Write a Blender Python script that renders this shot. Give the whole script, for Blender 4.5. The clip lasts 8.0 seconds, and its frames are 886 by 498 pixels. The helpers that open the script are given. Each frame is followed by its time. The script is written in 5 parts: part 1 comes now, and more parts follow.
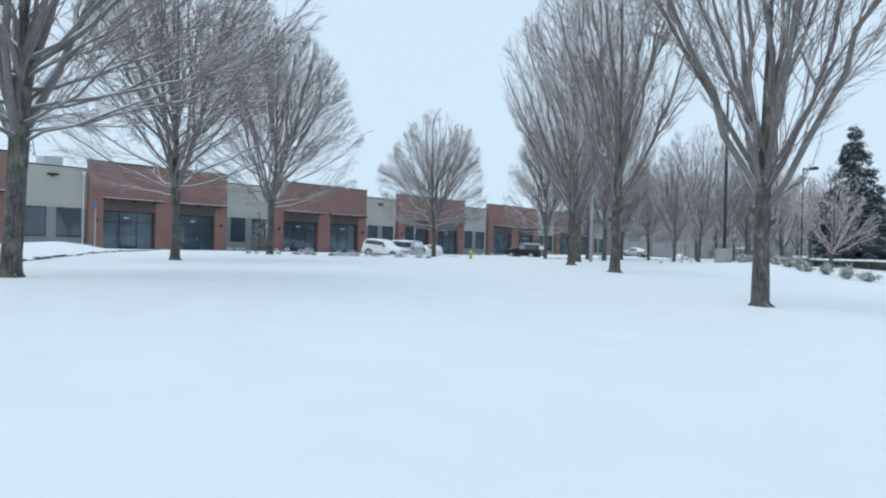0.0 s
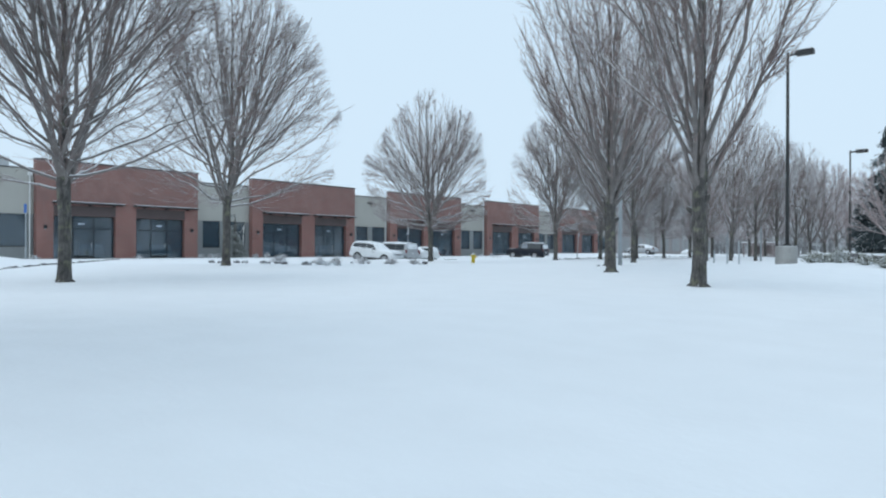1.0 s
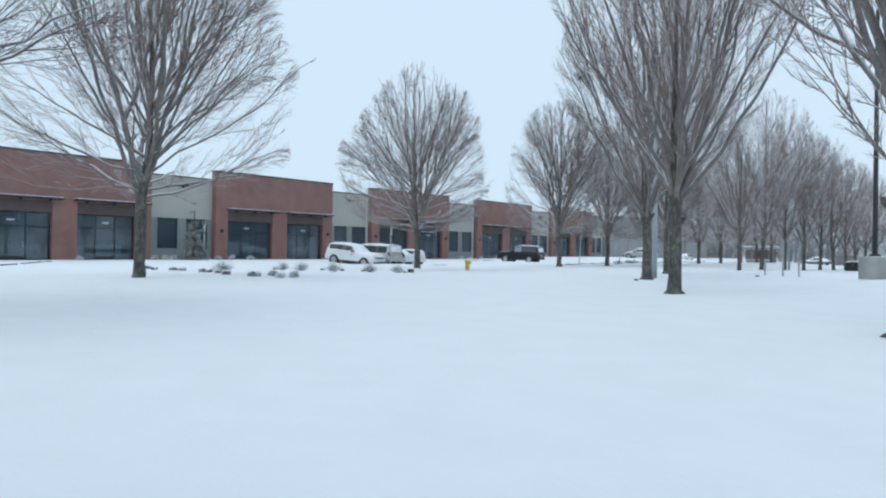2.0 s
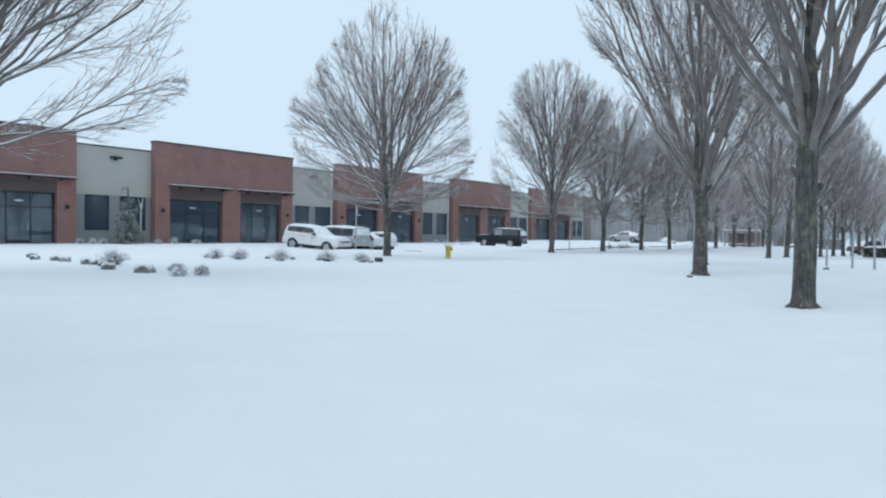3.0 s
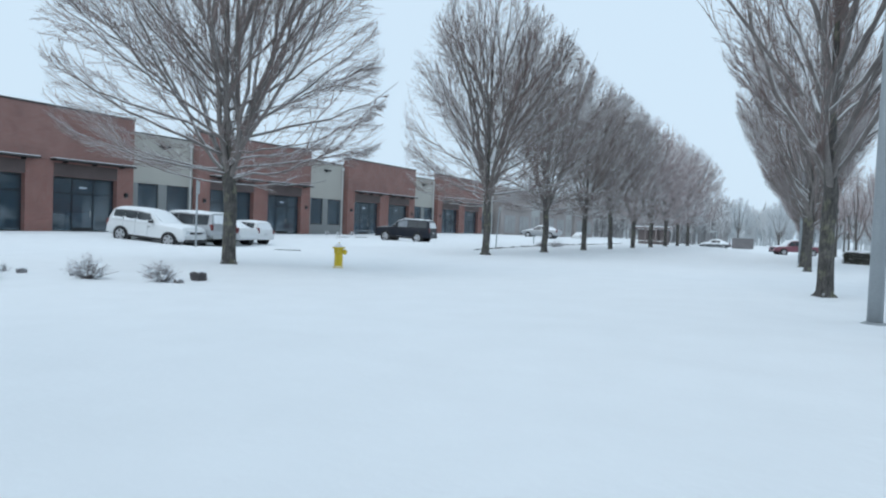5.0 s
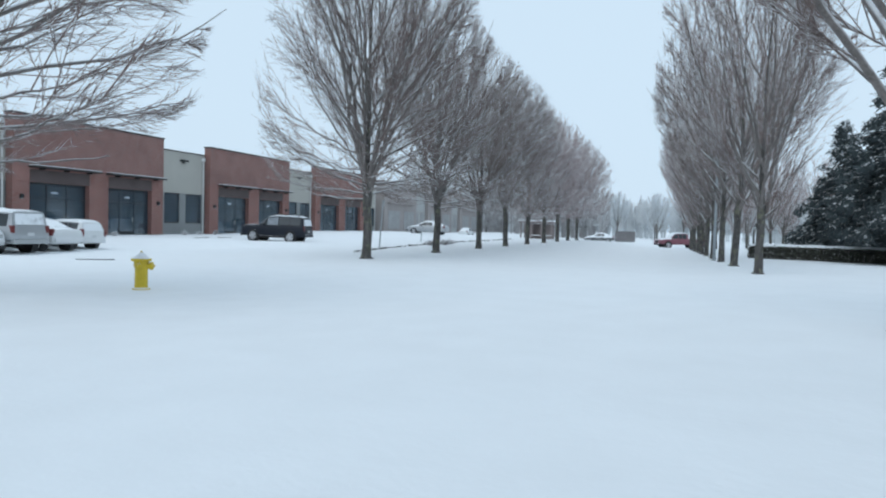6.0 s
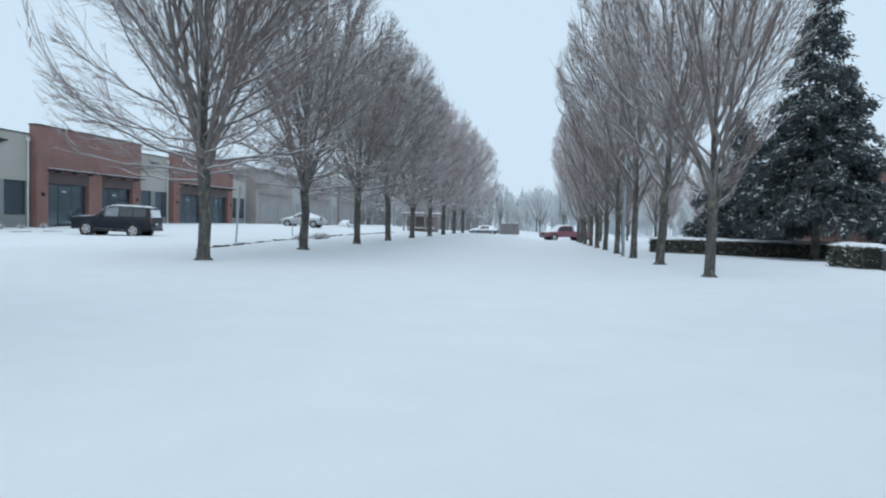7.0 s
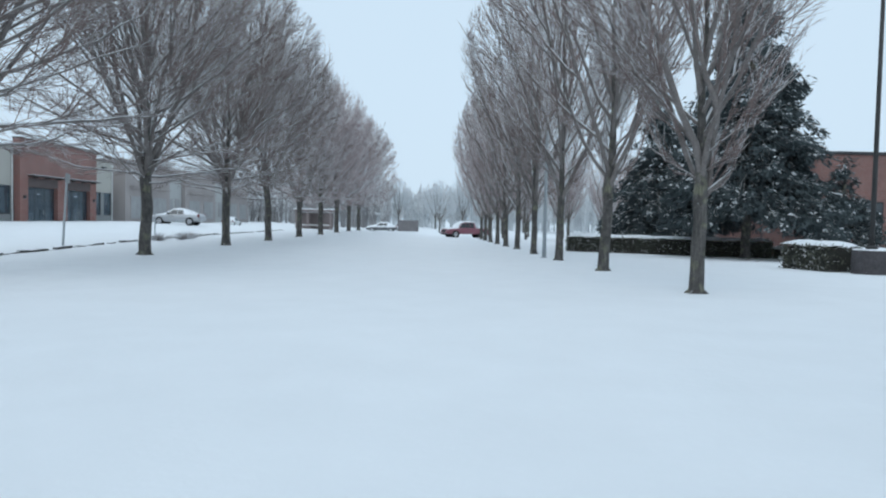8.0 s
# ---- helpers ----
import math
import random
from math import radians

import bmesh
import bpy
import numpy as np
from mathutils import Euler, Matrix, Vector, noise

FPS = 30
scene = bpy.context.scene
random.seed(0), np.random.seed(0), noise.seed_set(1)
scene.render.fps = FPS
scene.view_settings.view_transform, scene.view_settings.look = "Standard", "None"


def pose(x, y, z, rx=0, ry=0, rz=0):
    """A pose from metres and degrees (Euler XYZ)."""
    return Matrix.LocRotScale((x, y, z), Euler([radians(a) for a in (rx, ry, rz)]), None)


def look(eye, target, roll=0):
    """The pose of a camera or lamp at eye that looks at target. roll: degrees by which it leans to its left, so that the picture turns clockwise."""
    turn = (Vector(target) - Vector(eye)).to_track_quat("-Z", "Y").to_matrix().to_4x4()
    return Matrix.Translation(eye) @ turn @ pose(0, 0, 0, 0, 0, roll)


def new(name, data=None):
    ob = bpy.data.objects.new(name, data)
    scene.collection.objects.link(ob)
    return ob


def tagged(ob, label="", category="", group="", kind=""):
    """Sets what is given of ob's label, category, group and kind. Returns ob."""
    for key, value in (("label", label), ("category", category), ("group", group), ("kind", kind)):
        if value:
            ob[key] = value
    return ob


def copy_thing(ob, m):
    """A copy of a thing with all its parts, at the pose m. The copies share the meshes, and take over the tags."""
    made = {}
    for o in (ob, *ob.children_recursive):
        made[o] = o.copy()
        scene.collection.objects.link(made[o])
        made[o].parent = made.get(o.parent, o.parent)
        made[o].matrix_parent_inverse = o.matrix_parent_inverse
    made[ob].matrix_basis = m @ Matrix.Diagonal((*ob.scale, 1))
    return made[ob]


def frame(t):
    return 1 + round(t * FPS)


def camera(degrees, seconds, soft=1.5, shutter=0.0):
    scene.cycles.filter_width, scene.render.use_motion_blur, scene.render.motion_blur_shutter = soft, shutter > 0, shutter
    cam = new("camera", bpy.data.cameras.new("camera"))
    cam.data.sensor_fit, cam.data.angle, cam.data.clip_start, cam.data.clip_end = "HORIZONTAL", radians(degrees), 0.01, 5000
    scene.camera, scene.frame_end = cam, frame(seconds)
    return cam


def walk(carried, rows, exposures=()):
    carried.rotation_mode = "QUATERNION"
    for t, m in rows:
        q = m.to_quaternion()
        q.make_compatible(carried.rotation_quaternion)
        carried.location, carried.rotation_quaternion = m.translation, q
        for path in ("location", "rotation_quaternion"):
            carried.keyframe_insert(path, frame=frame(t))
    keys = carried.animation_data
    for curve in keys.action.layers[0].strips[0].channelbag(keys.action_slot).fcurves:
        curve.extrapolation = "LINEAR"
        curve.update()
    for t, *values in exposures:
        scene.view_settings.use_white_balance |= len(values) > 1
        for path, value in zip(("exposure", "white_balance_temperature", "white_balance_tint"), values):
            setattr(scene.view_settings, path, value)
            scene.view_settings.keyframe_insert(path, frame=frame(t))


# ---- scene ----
cam = camera(65.1, 8.0, soft=2.15)
PATH = [
    (0, (32.632, -41.406, 0.677), (31.332, -39.886, 0.68), 1.4),
    (0.5, (30.25, -38.943, 0.776), (28.96, -37.415, 0.773), 1.0),
    (1, (27.858, -36.339, 0.901), (26.573, -34.806, 0.903), 0.2),
    (1.5, (25.461, -33.744, 1.047), (24.188, -32.201, 1.067), 0.5),
    (3, (18.74, -25.959, 1.186), (17.558, -24.347, 1.14), 0.9),
    (3.5, (16.696, -23.466, 1.213), (15.542, -21.834, 1.161), 1.0),
    (4, (14.738, -20.937, 1.266), (13.636, -19.269, 1.205), 1.6),
    (4.2, (13.994, -19.914, 1.261), (12.928, -18.223, 1.204), 1.8),
    (5.3, (10.671, -14.188, 1.279), (9.826, -12.377, 1.209), 2.1),
    (5.5, (10.149, -13.115, 1.287), (9.371, -11.274, 1.217), 2.0),
    (6, (9.22, -10.431, 1.325), (8.603, -8.53, 1.258), 1.4),
    (6.5, (8.535, -7.795, 1.31), (8.084, -5.848, 1.237), 1.4),
    (7, (8.034, -5.296, 1.277), (7.746, -3.319, 1.197), 1.4),
    (7.5, (7.775, -2.739, 1.271), (7.642, -0.745, 1.187), 1.2),
    (8, (7.64, -0.307, 1.258), (7.644, 1.691, 1.175), 1.2),
]
walk(cam, [(t, look(eye, target, roll)) for t, eye, target, roll in PATH], [(0, 0.0), (4.2, 0.0), (5.5, -0.04), (8, -0.06)])

# ---- light ----
SKY_COLOUR = (0.596, 0.748, 0.885, 1)
world = bpy.data.worlds.new("overcast_sky")
scene.world = world
world.use_nodes = True
wn, wl = world.node_tree.nodes, world.node_tree.links
wn.clear()
sky = wn.new("ShaderNodeTexSky")
sky.sky_type, sky.sun_disc = "NISHITA", False
sky.sun_elevation, sky.sun_rotation = radians(32), radians(200)
sky.air_density, sky.dust_density = 1.0, 4.0
sky_bg = wn.new("ShaderNodeBackground")
sky_bg.inputs["Strength"].default_value = 0.05
wl.new(sky.outputs[0], sky_bg.inputs["Color"])
cloud_bg = wn.new("ShaderNodeBackground")
cloud_bg.inputs["Color"].default_value = SKY_COLOUR
cloud_bg.inputs["Strength"].default_value = 1.2
cloud_mix = wn.new("ShaderNodeMixShader")
cloud_mix.inputs[0].default_value = 0.9
wl.new(sky_bg.outputs[0], cloud_mix.inputs[1])
wl.new(cloud_bg.outputs[0], cloud_mix.inputs[2])
wo = wn.new("ShaderNodeOutputWorld")
wl.new(cloud_mix.outputs[0], wo.inputs["Surface"])

sun_data = bpy.data.lights.new("sun", "SUN")
sun_data.energy, sun_data.angle, sun_data.color = 0.68, radians(40), (0.95, 0.98, 1.0)
sun = new("sun", sun_data)
sun.matrix_world = look((0, 0, 60), (10, 34, 0))


# ---- materials ----
SNOW = (0.82, 0.85, 0.88, 1)


def mat(name, col, rough=0.8, metal=0.0, var=0.25, scale=1.5, fine=40.0, bump=0.3, snow=None, spec=0.4, per_object=0.0):
    """A surface with coarse and fine variation; snow: the two heights of the normal between which settled snow fades in."""
    m = bpy.data.materials.new(name)
    m.use_nodes = True
    n, l = m.node_tree.nodes, m.node_tree.links
    b = n["Principled BSDF"]
    geo = n.new("ShaderNodeNewGeometry")
    coarse = n.new("ShaderNodeTexNoise")
    coarse.inputs["Scale"].default_value, coarse.inputs["Detail"].default_value = scale, 4
    grain = n.new("ShaderNodeTexNoise")
    grain.inputs["Scale"].default_value, grain.inputs["Detail"].default_value = fine, 3
    l.new(geo.outputs["Position"], coarse.inputs["Vector"])
    l.new(geo.outputs["Position"], grain.inputs["Vector"])
    add = n.new("ShaderNodeMath")
    add.operation = "ADD"
    l.new(coarse.outputs["Fac"], add.inputs[0])
    l.new(grain.outputs["Fac"], add.inputs[1])
    ramp = n.new("ShaderNodeMapRange")
    ramp.inputs["From Min"].default_value, ramp.inputs["From Max"].default_value = 0.65, 1.35
    ramp.inputs["To Min"].default_value, ramp.inputs["To Max"].default_value = 1 - var, 1 + var
    l.new(add.outputs[0], ramp.inputs["Value"])
    tint = n.new("ShaderNodeVectorMath")
    tint.operation = "SCALE"
    tint.inputs[0].default_value = col[:3]
    l.new(ramp.outputs["Result"], tint.inputs["Scale"])
    out = tint.outputs["Vector"]
    if per_object:
        info = n.new("ShaderNodeObjectInfo")
        r2 = n.new("ShaderNodeMapRange")
        r2.inputs["To Min"].default_value, r2.inputs["To Max"].default_value = 1 - per_object, 1 + per_object
        l.new(info.outputs["Random"], r2.inputs["Value"])
        t2 = n.new("ShaderNodeVectorMath")
        t2.operation = "SCALE"
        l.new(out, t2.inputs[0])
        l.new(r2.outputs["Result"], t2.inputs["Scale"])
        out = t2.outputs["Vector"]
    b.inputs["Roughness"].default_value, b.inputs["Metallic"].default_value = rough, metal
    b.inputs["Specular IOR Level"].default_value = spec
    if snow:
        sep = n.new("ShaderNodeSeparateXYZ")
        l.new(geo.outputs["Normal"], sep.inputs[0])
        wob = n.new("ShaderNodeMath")
        wob.operation = "MULTIPLY_ADD"
        wob.inputs[1].default_value = 0.5
        l.new(coarse.outputs["Fac"], wob.inputs[0])
        l.new(sep.outputs["Z"], wob.inputs[2])
        f = n.new("ShaderNodeMapRange")
        f.interpolation_type = "SMOOTHSTEP"
        f.inputs["From Min"].default_value, f.inputs["From Max"].default_value = snow[0] + 0.25, snow[1] + 0.25
        l.new(wob.outputs[0], f.inputs["Value"])
        mix = n.new("ShaderNodeMix")
        mix.data_type = "RGBA"
        l.new(f.outputs["Result"], mix.inputs["Factor"])
        l.new(out, mix.inputs[6])
        mix.inputs[7].default_value = SNOW
        out = mix.outputs[2]
        rmix = n.new("ShaderNodeMapRange")
        rmix.inputs["To Min"].default_value, rmix.inputs["To Max"].default_value = rough, 0.9
        l.new(f.outputs["Result"], rmix.inputs["Value"])
        l.new(rmix.outputs["Result"], b.inputs["Roughness"])
        if metal:
            mm = n.new("ShaderNodeMapRange")
            mm.inputs["To Min"].default_value, mm.inputs["To Max"].default_value = metal, 0
            l.new(f.outputs["Result"], mm.inputs["Value"])
            l.new(mm.outputs["Result"], b.inputs["Metallic"])
    l.new(out, b.inputs["Base Color"])
    if bump:
        bp = n.new("ShaderNodeBump")
        bp.inputs["Strength"].default_value, bp.inputs["Distance"].default_value = bump, 0.02
        l.new(grain.outputs["Fac"], bp.inputs["Height"])
        l.new(bp.outputs["Normal"], b.inputs["Normal"])
    return m


def brick_mat(name, c1, c2, mortar):
    m = mat(name, c1, 0.9, var=0.2, scale=0.5, fine=30, bump=0.0)
    n, l = m.node_tree.nodes, m.node_tree.links
    b = n["Principled BSDF"]
    geo = n.new("ShaderNodeNewGeometry")
    sep, com = n.new("ShaderNodeSeparateXYZ"), n.new("ShaderNodeCombineXYZ")
    l.new(geo.outputs["Position"], sep.inputs[0])
    hor = n.new("ShaderNodeMath")
    hor.operation = "ADD"
    l.new(sep.outputs["X"], hor.inputs[0])
    l.new(sep.outputs["Y"], hor.inputs[1])
    l.new(hor.outputs[0], com.inputs["X"])
    l.new(sep.outputs["Z"], com.inputs["Y"])
    t = n.new("ShaderNodeTexBrick")
    t.inputs["Scale"].default_value = 1.0
    t.inputs["Brick Width"].default_value, t.inputs["Row Height"].default_value = 0.21, 0.075
    t.inputs["Mortar Size"].default_value = 0.006
    t.inputs["Color1"].default_value, t.inputs["Color2"].default_value, t.inputs["Mortar"].default_value = c1, c2, mortar
    l.new(com.outputs[0], t.inputs["Vector"])
    stain = n.new("ShaderNodeTexNoise")
    stain.inputs["Scale"].default_value, stain.inputs["Detail"].default_value = 0.7, 5
    l.new(geo.outputs["Position"], stain.inputs["Vector"])
    r = n.new("ShaderNodeMapRange")
    r.inputs["From Min"].default_value, r.inputs["From Max"].default_value = 0.3, 0.7
    r.inputs["To Min"].default_value, r.inputs["To Max"].default_value = 0.88, 1.12
    l.new(stain.outputs["Fac"], r.inputs["Value"])
    s = n.new("ShaderNodeVectorMath")
    s.operation = "SCALE"
    l.new(t.outputs["Color"], s.inputs[0])
    l.new(r.outputs["Result"], s.inputs["Scale"])
    l.new(s.outputs["Vector"], b.inputs["Base Color"])
    bp = n.new("ShaderNodeBump")
    bp.inputs["Strength"].default_value, bp.inputs["Distance"].default_value = 0.4, 0.01
    bp.invert = True
    l.new(t.outputs["Fac"], bp.inputs["Height"])
    l.new(bp.outputs["Normal"], b.inputs["Normal"])
    return m


def glass_mat(name, col, rough=0.02):
    m = bpy.data.materials.new(name)
    m.use_nodes = True
    b = m.node_tree.nodes["Principled BSDF"]
    b.inputs["Base Color"].default_value = (*col, 1)
    b.inputs["Roughness"].default_value = rough
    b.inputs["Transmission Weight"].default_value = 0.85
    b.inputs["IOR"].default_value = 1.7
    return m


def snow_mat():
    m = bpy.data.materials.new("fresh_snow")
    m.use_nodes = True
    n, l = m.node_tree.nodes, m.node_tree.links
    b = n["Principled BSDF"]
    b.inputs["Roughness"].default_value, b.inputs["Specular IOR Level"].default_value = 0.75, 0.25
    geo = n.new("ShaderNodeNewGeometry")
    facs = []
    for sc, det in ((0.12, 3), (1.3, 5), (14, 4)):
        t = n.new("ShaderNodeTexNoise")
        t.inputs["Scale"].default_value, t.inputs["Detail"].default_value = sc, det
        l.new(geo.outputs["Position"], t.inputs["Vector"])
        facs.append(t.outputs["Fac"])
    mix = n.new("ShaderNodeMix")
    mix.data_type = "RGBA"
    mix.inputs[6].default_value, mix.inputs[7].default_value = (0.80, 0.835, 0.865, 1), (0.86, 0.885, 0.905, 1)
    l.new(facs[0], mix.inputs["Factor"])
    mix2 = n.new("ShaderNodeMix")
    mix2.data_type = "RGBA"
    mix2.blend_type = "MULTIPLY"
    mix2.inputs["Factor"].default_value = 1
    l.new(mix.outputs[2], mix2.inputs[6])
    r = n.new("ShaderNodeMapRange")
    r.inputs["From Min"].default_value, r.inputs["From Max"].default_value = 0.3, 0.7
    r.inputs["To Min"].default_value, r.inputs["To Max"].default_value = 0.965, 1.0
    l.new(facs[1], r.inputs["Value"])
    l.new(r.outputs["Result"], mix2.inputs[7])
    l.new(mix2.outputs[2], b.inputs["Base Color"])
    last = None
    for fac, st, dist in ((facs[1], 0.24, 0.14), (facs[2], 0.2, 0.02)):
        bp = n.new("ShaderNodeBump")
        bp.inputs["Strength"].default_value, bp.inputs["Distance"].default_value = st, dist
        l.new(fac, bp.inputs["Height"])
        if last:
            l.new(last.outputs["Normal"], bp.inputs["Normal"])
        last = bp
    l.new(last.outputs["Normal"], b.inputs["Normal"])
    return m


M_SNOW = snow_mat()


def bark_mat():
    """Ridged grey-brown bark with paler lichen patches."""
    m = mat("grey_brown_bark", (0.104, 0.098, 0.093), 0.95, var=0.5, scale=6, fine=45, bump=0.0, snow=(0.6, 0.95))
    n, l = m.node_tree.nodes, m.node_tree.links
    b = n["Principled BSDF"]
    tc = n.new("ShaderNodeTexCoord")
    mp = n.new("ShaderNodeMapping")
    mp.inputs["Scale"].default_value = (26, 26, 4)
    l.new(tc.outputs["Object"], mp.inputs["Vector"])
    ridge = n.new("ShaderNodeTexNoise")
    ridge.inputs["Scale"].default_value, ridge.inputs["Detail"].default_value = 1, 4
    l.new(mp.outputs[0], ridge.inputs["Vector"])
    patch = n.new("ShaderNodeTexNoise")
    patch.inputs["Scale"].default_value, patch.inputs["Detail"].default_value = 4.5, 5
    l.new(tc.outputs["Object"], patch.inputs["Vector"])
    f = n.new("ShaderNodeMapRange")
    f.inputs["From Min"].default_value, f.inputs["From Max"].default_value = 0.52, 0.66
    f.inputs["To Max"].default_value = 0.85
    l.new(patch.outputs["Fac"], f.inputs["Value"])
    src = b.inputs["Base Color"].links[0].from_socket
    mix = n.new("ShaderNodeMix")
    mix.data_type = "RGBA"
    mix.inputs[7].default_value = (0.20, 0.20, 0.145, 1)
    l.new(f.outputs["Result"], mix.inputs["Factor"])
    l.new(src, mix.inputs[6])
    mul = n.new("ShaderNodeMix")
    mul.data_type, mul.blend_type = "RGBA", "MULTIPLY"
    mul.inputs["Factor"].default_value = 1
    r = n.new("ShaderNodeMapRange")
    r.inputs["From Min"].default_value, r.inputs["From Max"].default_value = 0.3, 0.7
    r.inputs["To Min"].default_value, r.inputs["To Max"].default_value = 0.5, 1.25
    l.new(ridge.outputs["Fac"], r.inputs["Value"])
    l.new(mix.outputs[2], mul.inputs[6])
    l.new(r.outputs["Result"], mul.inputs[7])
    l.new(mul.outputs[2], b.inputs["Base Color"])
    bp = n.new("ShaderNodeBump")
    bp.inputs["Strength"].default_value, bp.inputs["Distance"].default_value = 0.8, 0.03
    l.new(ridge.outputs["Fac"], bp.inputs["Height"])
    l.new(bp.outputs["Normal"], b.inputs["Normal"])
    return m


M_BARK = bark_mat()
M_LIMB = mat("limb_bark", (0.19, 0.172, 0.163), 0.95, var=0.4, scale=4, fine=40, bump=0.3, snow=(0.22, 0.62))
M_TWIG = mat("twig_bark", (0.225, 0.172, 0.160), 0.95, var=0.3, scale=0.8, fine=30, bump=0.0, snow=(0.40, 0.85), per_object=0.12)
# Base paled to imitate haze down the row; snow white on the small tree.
M_HAZE_SNOW_TWIG = mat("haze_and_snow_twigs", (0.40, 0.322, 0.315), 0.95, var=0.2, scale=0.5, fine=20, bump=0.0, snow=(0.5, 0.9), per_object=0.1)
# Woods and far twigs, with distance haze mixed into the base colour.
M_WOODS = mat("haze_grey_woods", (0.36, 0.355, 0.36), 0.95, var=0.15, scale=0.3, fine=8, bump=0.0, snow=(0.4, 0.8))
M_FAR = mat("haze_pale_far_twigs", (0.60, 0.635, 0.66), 0.95, var=0.1, scale=0.3, fine=10, bump=0.0, snow=(0.75, 1.1), per_object=0.1)
M_HAZYWOODS = mat("haze_pale_woods", (0.65, 0.68, 0.70), 0.95, var=0.06, scale=0.2, fine=5, bump=0.0)
M_NEEDLE = mat("spruce_needles", (0.066, 0.085, 0.090), 0.85, var=0.45, scale=1.2, fine=9, bump=0.0, snow=(0.85, 1.1))
M_HEDGE = mat("hedge_leaves", (0.10, 0.105, 0.08), 0.8, var=0.5, scale=2, fine=12, bump=0.0, snow=(0.45, 0.95))
# Near-black base colour stands for the shade between the hedge leaves.
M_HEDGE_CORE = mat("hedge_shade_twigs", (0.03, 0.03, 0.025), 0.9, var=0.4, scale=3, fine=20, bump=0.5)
M_DRYLEAF = mat("dry_shrub_twigs", (0.29, 0.26, 0.265), 0.9, var=0.4, scale=4, fine=20, bump=0.0, snow=(0.2, 0.6))
M_GREYGREEN = mat("grey_green_shrub", (0.19, 0.20, 0.155), 0.9, var=0.4, scale=3, fine=20, bump=0.0, snow=(0.1, 0.7))
M_EVERGREEN = mat("dull_evergreen", (0.25, 0.265, 0.255), 0.9, var=0.3, scale=3, fine=12, bump=0.0, snow=(0.75, 1.05))
M_SNOWY_ROCK = mat("snowy_rock", (0.14, 0.135, 0.14), 0.85, var=0.4, scale=4, fine=30, bump=0.8, snow=(-0.1, 0.35))
M_ROCK = mat("dark_rock", (0.075, 0.07, 0.075), 0.85, var=0.4, scale=4, fine=30, bump=0.8, snow=(0.1, 0.5))
M_BRICK = brick_mat("red_brick", (0.29, 0.135, 0.115, 1), (0.235, 0.108, 0.092, 1), (0.31, 0.26, 0.24, 1))
M_BRICK2 = brick_mat("brown_brick", (0.275, 0.140, 0.122, 1), (0.225, 0.113, 0.098, 1), (0.29, 0.245, 0.23, 1))
M_CONTAINER = mat("grey_brown_steel", (0.20, 0.19, 0.195), 0.6, 0.1, var=0.2, bump=0.0)
M_SHELTER = mat("reddish_brown_boards", (0.25, 0.21, 0.205), 0.85, var=0.2, scale=1.0, fine=15, bump=0.1)
M_BEIGE = mat("beige_stucco", (0.42, 0.41, 0.375), 0.92, var=0.08, scale=0.5, fine=50, bump=0.25)
M_GREYWALL = mat("grey_stucco", (0.25, 0.262, 0.262), 0.92, var=0.1, scale=0.6, fine=50, bump=0.25)
# Dark brown of lintel brick as shaded by the canopy.
M_CANOPY_SHADE = mat("canopy_shade_panel", (0.095, 0.070, 0.068), 0.6, var=0.25, scale=1.0, fine=20, bump=0.1)
# Muted wall and pane colours that carry the far building's haze.
M_FAR_BROWN = mat("haze_pale_block_wall", (0.345, 0.315, 0.305), 0.92, var=0.10, scale=0.5, fine=12, bump=0.1)
M_FAR_GREY = mat("haze_pale_grey_stucco", (0.40, 0.405, 0.40), 0.92, var=0.08, scale=0.5, fine=20, bump=0.1)
M_FAR_PANE = mat("haze_pale_glazing", (0.30, 0.305, 0.31), 0.4, var=0.2, scale=0.7, fine=5, bump=0.0)
M_COPING = mat("dark_metal_coping", (0.05, 0.05, 0.055), 0.5, 0.3, var=0.15, bump=0.0, snow=(0.8, 0.95))
M_CANOPY = mat("dark_canopy_metal", (0.045, 0.04, 0.04), 0.55, 0.3, var=0.2, bump=0.0, snow=(0.6, 0.9))
M_FRAME = mat("dark_bronze_frame", (0.03, 0.033, 0.036), 0.45, 0.4, var=0.15, bump=0.0)
M_PANE = glass_mat("tinted_window_glass", (0.22, 0.32, 0.40), 0.03)
# Pale blue of the added reflection blocks; the notices share it.
M_REFLECT_NOTICE = mat("reflection_and_notice_pale", (0.42, 0.48, 0.55), 0.7, var=0.3, scale=1.2, fine=6, bump=0.0)
M_BIRCH = mat("pale_birch_bark", (0.62, 0.61, 0.58), 0.85, var=0.2, scale=6, fine=30, bump=0.2)
# Strong mottle stands in for trees and snow mirrored in the glass.
M_INTERIOR = mat("dim_reflection_mottle", (0.11, 0.135, 0.165), 0.9, var=0.95, scale=1.3, fine=6, bump=0.0)
M_WHITE = mat("white_paint", (0.72, 0.73, 0.72), 0.55, var=0.06, bump=0.0, snow=(0.6, 0.9))
M_CONCRETE = mat("weathered_concrete", (0.33, 0.33, 0.32), 0.92, var=0.25, scale=2, fine=40, bump=0.4, snow=(0.65, 0.9))
M_KERB = mat("kerb_concrete", (0.10, 0.10, 0.10), 0.92, var=0.4, scale=1.2, fine=30, bump=0.5, snow=(0.45, 0.7))
M_GALV = mat("galvanised_steel", (0.38, 0.41, 0.43), 0.55, 0.5, var=0.12, bump=0.05)
M_DARKPOLE = mat("dark_bronze_pole", (0.045, 0.045, 0.045), 0.6, 0.2, var=0.2, bump=0.0)
